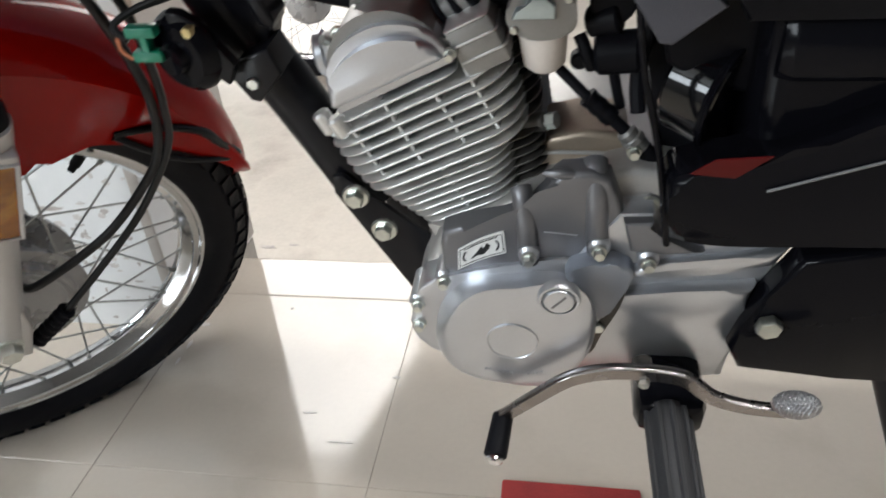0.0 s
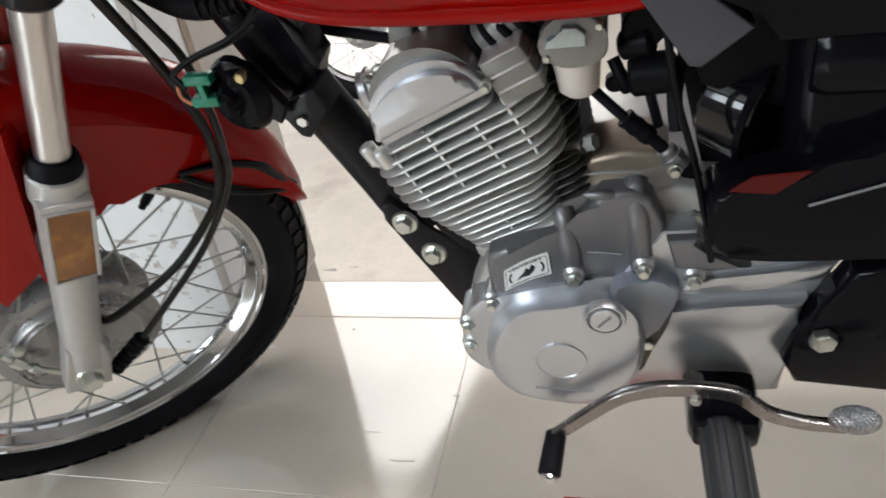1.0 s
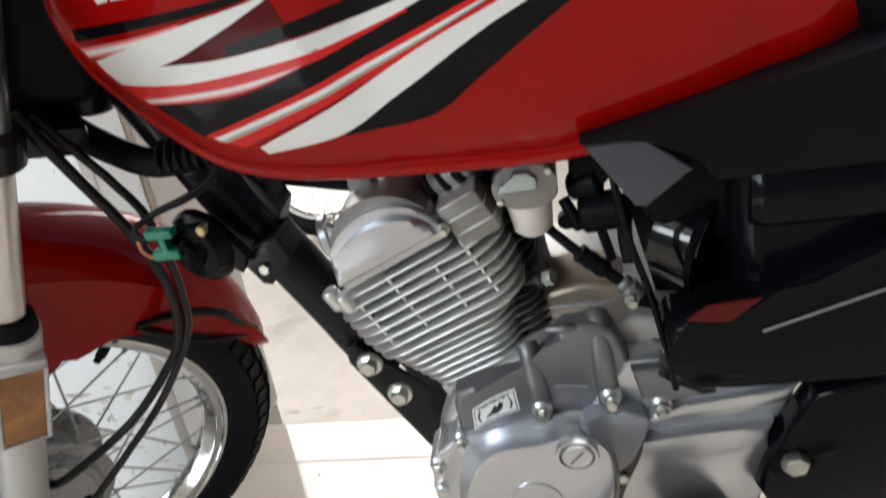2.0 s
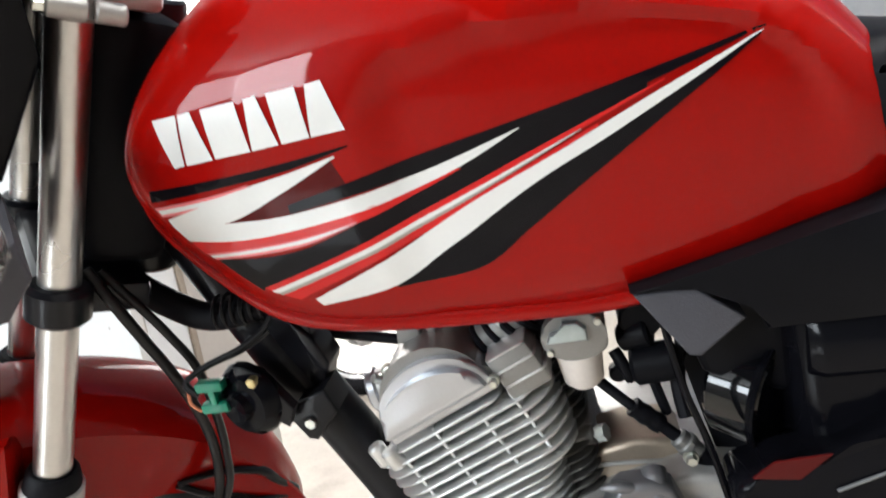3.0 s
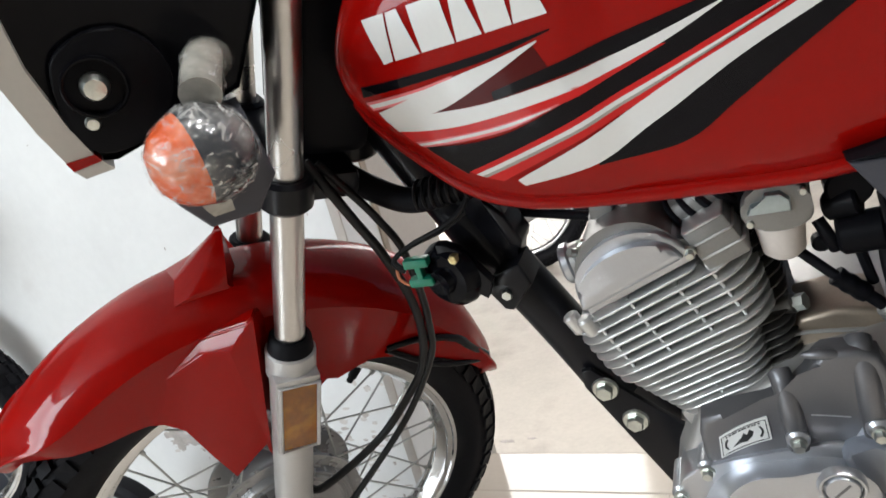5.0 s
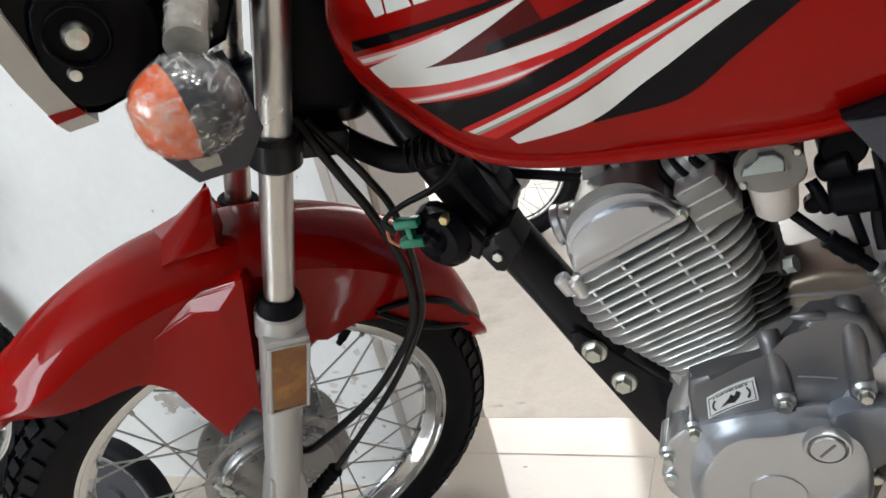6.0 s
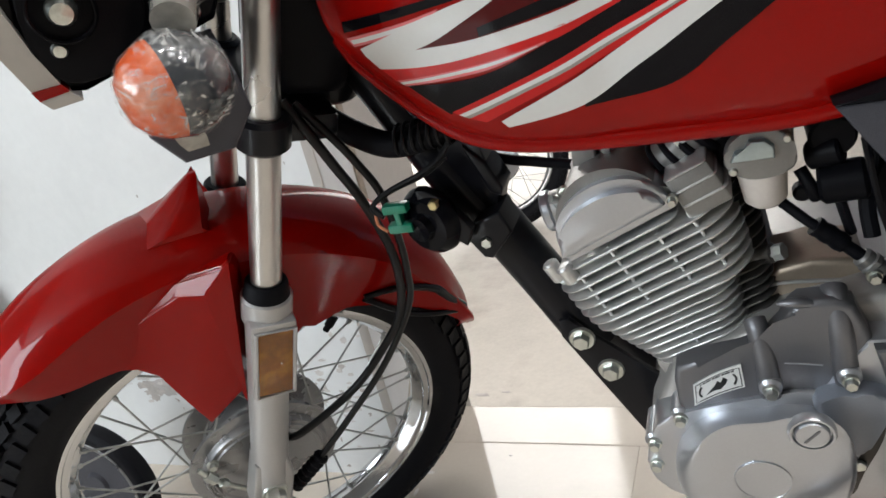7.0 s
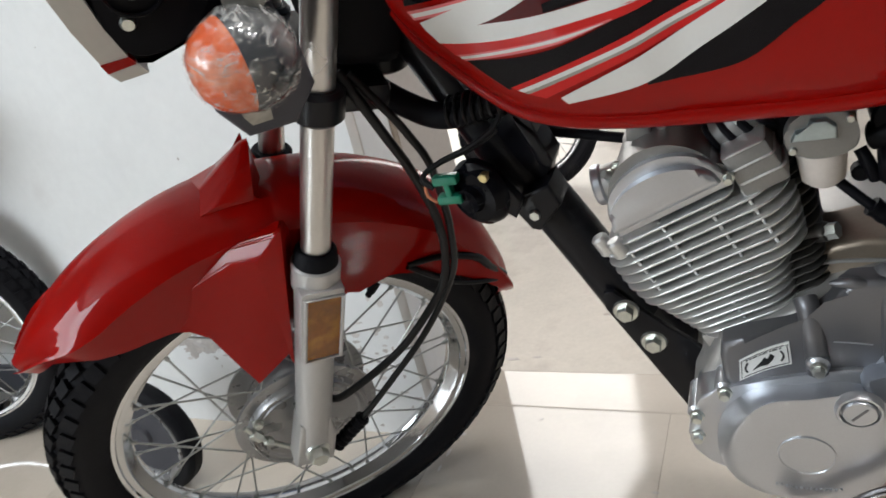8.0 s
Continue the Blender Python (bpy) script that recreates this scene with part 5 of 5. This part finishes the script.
sc = part("side_cover", prism([(0.718, 0.540), (0.740, 0.549), (0.790, 0.562), (0.86, 0.598), (1.02, 0.640), (1.06, 0.50), (0.90, 0.490), (0.830, 0.4885), (0.781, 0.4865), (0.754, 0.4868), (0.732, 0.490), (0.7215, 0.497), (0.717, 0.520)], -0.150, -0.11, 0.007, 3), BLACK_GLOSS, bike, "glossy black side cover with red flash")
part("side_cover_flash", prism([(0.728, 0.549), (0.742, 0.560), (0.776, 0.563), (0.756, 0.546)], -0.1506, -0.149, 0), RED_DARK, sc)
part("side_cover_line", tube([(0.777, -0.152, 0.537), (0.83, -0.152, 0.557), (0.90, -0.152, 0.583)], 0.0011, 6), ALU_GREY, sc)
part("seat", prism([(0.80, 0.79), (0.84, 0.81), (0.95, 0.79), (1.2, 0.80), (1.42, 0.85), (1.46, 0.82), (1.40, 0.76), (0.95, 0.70), (0.83, 0.72)], -0.13, 0.13, 0.03, 4), BLACK_MATT, bike, "black vinyl dual seat")
part("rear_body", prism([(0.84, 0.70), (1.40, 0.755), (1.52, 0.80), (1.45, 0.70), (1.05, 0.63)], -0.11, 0.11, 0.012), BLACK_GLOSS, bike)

# ---- horn and its wiring ----
horn = new("horn")
horn.parent = bike
horn["label"] = "black disc horn with green connector"
hm = pose(0.345, -0.052, 0.592, 0, 0, -20)
part("horn_disc", lathe([(0.0, -0.016), (0.012, -0.018), (0.014, -0.011), (0.026, -0.010), (0.032, -0.004), (0.034, 0.003), (0.030, 0.010), (0.0, 0.016)], 36), BLACK_GLOSS, horn, m=hm)
part("horn_stud", rod((0.361, -0.056, 0.614), (0.359, -0.068, 0.614), 0.0052, 6, bevel=0.001), mat("yellow_zinc", (0.50, 0.40, 0.20), 0.35, 0.9, 0.1, 60, 400), horn, "yellow passivated stud")
part("horn_arm", prism([(0.343, 0.628), (0.352, 0.627), (0.365, 0.619), (0.387, 0.583), (0.378, 0.566), (0.357, 0.583), (0.343, 0.605)], -0.061, -0.050, 0.002), BLACK, horn)
hb = part("horn_bracket", prism([(0.370, 0.568), (0.384, 0.580), (0.410, 0.590), (0.417, 0.567), (0.392, 0.541), (0.384, 0.543)], -0.045, -0.008, 0.003), BLACK, horn)
part("bracket_bolt", hex_bolt(0.391, -0.045, 0.560, 0.0055, 0.004), ZINC, hb)
for dz in (0.0, -0.020):
    part("connector", block(0.309, 0.334, -0.070, -0.058, 0.611 + dz, 0.620 + dz, 0.002), GREEN, horn, "green plastic connector")
part("connector", block(0.319, 0.325, -0.069, -0.059, 0.596, 0.614, 0.001), GREEN, horn)
part("horn_wire", tube([(0.306, -0.064, 0.609), (0.299, -0.062, 0.620), (0.318, -0.055, 0.630), (0.350, -0.050, 0.640), (0.372, -0.042, 0.652), (0.382, -0.035, 0.668)], 0.0026, 8), CABLE, horn)
part("horn_wire", tube([(0.306, -0.063, 0.606), (0.296, -0.062, 0.617), (0.316, -0.054, 0.6275), (0.350, -0.048, 0.6365), (0.374, -0.040, 0.648)], 0.0022, 8), CABLE, horn)
part("horn_wire", tube([(0.306, -0.064, 0.592), (0.298, -0.064, 0.600), (0.298, -0.062, 0.612)], 0.0016, 6), mat("orange_wire", (0.6, 0.2, 0.1), 0.5), horn)

harness = part("wiring_harness", tube([(0.235, -0.035, 0.735), (0.257, -0.034, 0.710), (0.285, -0.032, 0.684), (0.32, -0.03, 0.664), (0.363, -0.028, 0.668), (0.42, -0.026, 0.690)], 0.0125, 14), RUBBER, bike, "black wiring harness wrapped in tape")
for i in range(7):
    x = 0.330 + 0.0085 * i
    part("tape_turn", tube([(x + 0.001 * math.sin(a), -0.029 + 0.0142 * math.cos(a), 0.6665 + 0.0008 * i + 0.0142 * math.sin(a)) for a in (math.tau * j / 10 for j in range(10))], 0.0016, 6, 3, closed=True), CABLE, harness)
plug_wire = part("spark_plug_cable", tube([(0.350, 0.018, 0.640), (0.398, 0.020, 0.616), (0.436, 0.020, 0.606), (0.474, 0.020, 0.597)], 0.0052, 10), RUBBER, bike)
part("plug_cap", rod((0.473, 0.020, 0.597), (0.492, 0.018, 0.600), 0.0078, 14, bevel=0.002), ALU_CAST, plug_wire)
part("plug_hex", rod((0.484, 0.019, 0.5985), (0.490, 0.018, 0.5995), 0.0098, 6), ZINC, plug_wire)

# brake and speedometer cables, in the steering frame
fp("brake_cable", tube([(0.018, -0.085, 0.495), (0.0385, -0.098, 0.468), (0.0627, -0.100, 0.434), (0.0894, -0.100, 0.3965), (0.1197, -0.100, 0.344), (0.1384, -0.100, 0.2965), (0.1464, -0.100, 0.247), (0.1376, -0.100, 0.207), (0.1007, -0.100, 0.1374), (0.0368, -0.098, 0.0786), (0.022, -0.080, 0.060)], 0.0048, 10), CABLE, label="black brake cable")
fp("speedometer_cable", tube([(0.030, -0.080, 0.490), (0.0618, -0.098, 0.460), (0.0844, -0.100, 0.434), (0.1094, -0.100, 0.400), (0.1317, -0.100, 0.349), (0.1464, -0.102, 0.302), (0.1544, -0.102, 0.249), (0.1342, -0.100, 0.1635), (0.0929, -0.100, 0.0813), (0.0609, -0.100, 0.0261)], 0.0040, 10), CABLE, label="black speedometer cable")
bm = tube([(0.062 - 0.030 * u, -0.100 + 0.006 * u, 0.028 - 0.052 * u) for u in (k / 24 for k in range(25))], lambda u: 0.0088 + 0.0016 * math.sin(u * 40), 12, 1, smooth=False)
fp("cable_boot", bm, RUBBER, label="ribbed rubber cable boot")
fp("brake_arm", tube([(-0.078, -0.057, 0.010), (-0.066, -0.061, -0.004), (-0.050, -0.062, -0.022), (-0.012, -0.062, -0.056)], 0.0034, 10), ZINC)
fp("brake_adjuster", rod((-0.070, -0.060, 0.001), (-0.059, -0.062, -0.012), 0.0068, 6, bevel=0.0008), ZINC)
fp("brake_nut", rod((-0.0535, -0.0625, -0.0175), (-0.047, -0.0625, -0.0245), 0.0062, 6, bevel=0.0008), ZINC)
fp("brake_stud", hex_bolt(-0.061, -0.056, 0.012, 0.0055, 0.005, 0.0075), ZINC)

# ---- headlamp shroud and indicator, in the steering frame ----
lamp = new("headlamp")
lamp.parent, lamp.matrix_basis = bike, FORK
lamp["label"] = "black headlamp shroud with silver trim"
def shroud(y, k):
    return [(x, y, z) for x, z in ((-0.195 + k, 0.640), (-0.185 + k, 0.600), (-0.166 + k, 0.560), (-0.150 + k, 0.533), (-0.128, 0.532), (-0.092, 0.551), (-0.040, 0.580), (-0.020, 0.66), (-0.05, 0.76), (-0.12, 0.80), (-0.18 + k, 0.74))]
part("shroud", loft([shroud(-0.118, 0.012), shroud(-0.124, 0.0), shroud(-0.122, 0.0), shroud(0.122, 0.0), shroud(0.118, 0.012)]), BLACK_GLOSS, lamp, smooth=35)
part("shroud_panel", prism([(-0.160, 0.602), (-0.152, 0.550), (-0.128, 0.538), (-0.098, 0.556), (-0.085, 0.59), (-0.100, 0.618), (-0.13, 0.625)], -0.1265, -0.12, 0.0022, 5), BLACK_MATT, lamp)
part("shroud_boss", tube([(-0.135 + 0.020 * math.cos(a), -0.129, 0.588 + 0.020 * math.sin(a)) for a in (math.tau * j / 16 for j in range(16))], 0.0018, 8, 5, closed=True), BLACK_GLOSS, lamp)
part("trim_strip", loft([[(x, y, z) for x, z in ((-0.204, 0.640), (-0.194, 0.598), (-0.175, 0.557), (-0.158, 0.528), (-0.140, 0.533), (-0.156, 0.560), (-0.174, 0.600), (-0.184, 0.640))] for y in (-0.1265, -0.10, 0.10, 0.1265)]), TRIM, lamp, "silver trim round the headlamp")
part("trim_tip", loft([[(x, y, z) for x, z in ((-0.1615, 0.5335), (-0.1425, 0.5385), (-0.1385, 0.5335), (-0.1575, 0.5270))] for y in (-0.1275, -0.10, 0.10, 0.1275)]), RED, lamp)
part("trim_end", loft([[(x, y, z) for x, z in ((-0.1574, 0.5268), (-0.1384, 0.5333), (-0.1310, 0.5265), (-0.1505, 0.5205))] for y in (-0.1272, -0.10, 0.10, 0.1272)]), TRIM, lamp)
part("shroud_bolt", lathe([(0.0, -0.010), (0.007, -0.009), (0.0095, -0.004), (0.010, 0.0)], 20), ZINC, lamp, m=pose(-0.135, -0.126, 0.588))
part("shroud_screw", lathe([(0.0, -0.004), (0.004, -0.0035), (0.0055, 0.0)], 14), ZINC, lamp, m=pose(-0.140, -0.127, 0.562))
part("lens", lathe([(0.0, -0.03), (0.05, -0.024), (0.085, -0.008), (0.09, 0.0)], 40), GLASS, lamp, m=pose(-0.200, 0, 0.66, 0, 0, -90))

ind = new("indicator")
ind.parent, ind.matrix_basis = bike, FORK
ind["label"] = "indicator with orange lens under crumpled clear wrap"
part("stalk_film", tube([(-0.052, -0.104, 0.596), (-0.067, -0.150, 0.611), (-0.074, -0.184, 0.602)], lambda u: 0.0146 + 0.0007 * math.sin(u * 23), 11, 5), FILM, ind, "crumpled clear film", smooth=12)
part("stalk", tube([(-0.051, -0.10, 0.595), (-0.067, -0.150, 0.610), (-0.076, -0.190, 0.601)], 0.0135, 16), WRAP, ind, "indicator stalk in clear wrap")
IND = Matrix.Translation((-0.0865, -0.203, 0.564)) @ Matrix.Rotation(radians(-22), 4, "Y") @ pose(0, 0, 0, 0, 0, -78) @ pose(0, 0, 0, -8, 0, 0) @ Matrix.Scale(0.92, 4)
part("indicator_lens", lathe([(0.0, -0.030), (0.014, -0.028), (0.024, -0.021), (0.031, -0.010), (0.034, 0.0)], 36), ORANGE, ind, "orange lens under clear film", m=IND)
part("indicator_body", lathe([(0.034, 0.0), (0.0355, 0.006), (0.034, 0.020), (0.027, 0.034), (0.016, 0.043), (0.0, 0.047)], 36), CLOUDY, ind, "dark indicator body under clear film", m=IND)
def crumple(profile, seg, amount, seed):
    """A turned shell pushed in and out, like shrunken film."""
    bm = lathe(profile, seg)
    for v in bm.verts:
        q = Vector((v.co.x, v.co.y, v.co.z))
        d = noise.noise(q * 70 + Vector((seed, 0, 0))) + 0.6 * noise.noise(q * 160 + Vector((0, seed, 0)))
        v.co += q.normalized() * amount * d
    return bm


part("film_wrap", crumple([(0.001, -0.0312), (0.008, -0.0308), (0.0150, -0.0288), (0.0205, -0.0252), (0.0252, -0.0205), (0.0295, -0.0140), (0.0326, -0.0070), (0.0350, 0.0), (0.0366, 0.006), (0.0364, 0.013), (0.0352, 0.021), (0.0318, 0.029), (0.0280, 0.0350), (0.0170, 0.0440)], 54, 0.0010, 3.0), FILM, ind, "crumpled clear film", m=IND, smooth=14)
part("bracket", prism([(-0.097, 0.524), (-0.076, 0.503), (-0.042, 0.511), (-0.030, 0.540), (-0.040, 0.566), (-0.070, 0.556)], -0.190, -0.105, 0.004), GREY_PLASTIC, ind, smooth=30)
part("torn_film", loft([[(-0.086, -0.192, 0.532), (-0.068, -0.193, 0.535)], [(-0.080, -0.196, 0.522), (-0.062, -0.194, 0.526)], [(-0.074, -0.192, 0.514), (-0.060, -0.191, 0.517)]], cap=False, closed=False), WRAP, ind)

# cockpit: bars, cables and clocks above the fork
cock = new("handlebar")
cock.parent, cock.matrix_basis = bike, FORK
cock["label"] = "black handlebar with cables"
part("bar", tube([(0.12, -0.36, 0.82), (0.07, -0.25, 0.84), (0.03, -0.13, 0.79), (0.025, -0.06, 0.745), (0.025, 0.06, 0.745), (0.03, 0.13, 0.79), (0.07, 0.25, 0.84), (0.12, 0.36, 0.82)], 0.011, 14), BLACK, cock)
part("grip", rod((0.115, -0.36, 0.82), (0.075, -0.255, 0.84), 0.017, 16, bevel=0.003), RUBBER, cock)
part("grip", rod((0.115, 0.36, 0.82), (0.075, 0.255, 0.84), 0.017, 16, bevel=0.003), RUBBER, cock)
part("bar_clamp", block(0.005, 0.045, -0.055, -0.03, 0.71, 0.765, 0.005), ALU_CAST, cock)
part("bar_clamp", block(0.005, 0.045, 0.03, 0.055, 0.71, 0.765, 0.005), ALU_CAST, cock)
part("clocks", prism([(-0.10, 0.76), (-0.03, 0.74), (-0.01, 0.80), (-0.05, 0.84), (-0.11, 0.83)], -0.09, 0.09, 0.012), BLACK_MATT, cock)
part("fork_cap", rod((0, -0.092, 0.714), (0, -0.092, 0.724), 0.014, 16, bevel=0.002), BLACK_MATT, cock)
for i, (a, b) in enumerate((((-0.02, -0.06, 0.80), (-0.05, -0.105, 0.62)), ((-0.03, -0.03, 0.80), (-0.07, -0.10, 0.66)), ((0.02, -0.05, 0.78), (0.02, -0.06, 0.52)))):
    mid = ((a[0] + b[0]) / 2 - 0.03, (a[1] + b[1]) / 2 - 0.02, (a[2] + b[2]) / 2)
    part("cable", tube([a, mid, b], 0.005, 8), CABLE, cock)
part("steering_cover", block(0.015, 0.085, -0.075, 0.07, 0.49, 0.69, 0.015), BLACK_MATT, cock)

# ---- a second motorcycle stands in the court ----
other = copy_thing(bike, Matrix.Translation((-0.426, 2.158, LOW)) @ Matrix.Rotation(radians(155), 4, "Z") @ pose(0, 0, 0, LEAN_ANGLE, 0, 0))
other["label"] = "red motorcycle parked outside on the paving"

# ---- a third one stands by the wall in front ----
turn = Matrix.Translation((-1.09, 0.09, 0)) @ Matrix.Rotation(radians(20), 4, "Z") @ Matrix.Translation((-1.285, 0.0, 0)) @ pose(0, 0, 0, LEAN_ANGLE, 0, 0)
third = copy_thing(bike, turn)
third["label"] = "red motorcycle parked beside the white wall"

# ---- a small loose wheel stands near the wall ----
small = tagged(new("small_wheel"), "small black-tyred wheel standing on the tiles", "wheel")
small.matrix_basis = pose(-0.472, 0.0, 0.12)
part("tyre", lathe([(0.120, -0.010), (0.1195, 0.010), (0.114, 0.017), (0.104, 0.019), (0.096, 0.015), (0.096, -0.015), (0.104, -0.019), (0.114, -0.017), (0.120, -0.010)], 64), TYRE, small)
part("rim", lathe([(0.0965, -0.013), (0.094, -0.016), (0.086, -0.014), (0.080, -0.006), (0.080, 0.006), (0.086, 0.014), (0.0965, 0.013)], 64), HUB, small)
part("disc", lathe([(0.0, -0.012), (0.02, -0.012), (0.024, -0.006), (0.081, -0.003), (0.081, 0.003), (0.024, 0.006), (0.0, 0.012)], 48), GREY_PLASTIC, small)

# ---- small ceiling lamps ----
for tx, ty in LAMPS:
    tl = tagged(new("ceiling_lamp"), "small white square lamp on the ceiling", "lamp", "ceiling lamps")
    tl.matrix_basis = pose(tx, ty, 3.0)
    part("frame", block(-0.065, 0.065, -0.065, 0.065, -0.05, 0.0, 0.006), CEIL, tl)

# ---- red patch on the floor ----
tagged(part("floor_mat", block(0.585, 0.755, -0.22, -0.072, 0.0, 0.006, 0.003), PATCH_RED), "thin red patch on the cream tiles", "mat")

# ---- floor tiles last ----
T = 0.385
tile = None
for i in range(-9, 9):
    for j in range(-12, 1):
        x0, y1 = 0.415 + T * i, 0.287 + T * j
        if tile is None:
            tile = part("tile", block(0.0004, T - 0.0004, 0.0004, T - 0.0004, -0.008, 0.0, 0.0004, 1), TILE, floor_ob, smooth=0)
            tile.matrix_basis = pose(x0, y1 - T, 0)
        else:
            again("tile", tile, floor_ob, pose(x0, y1 - T, 0))
strip = None
for i in range(-5, 5):
    x0 = 0.03 + 0.8 * i
    if strip is None:
        strip = part("tile", block(0.0008, 0.8 - 0.0008, 0.0008, EDGE - 0.287 - 0.0008, -0.008, 0.0, 0.003, 2), TILE, floor_ob, smooth=0)
        strip.matrix_basis = pose(x0, 0.287, 0)
    else:
        again("tile", strip, floor_ob, pose(x0, 0.287, 0))
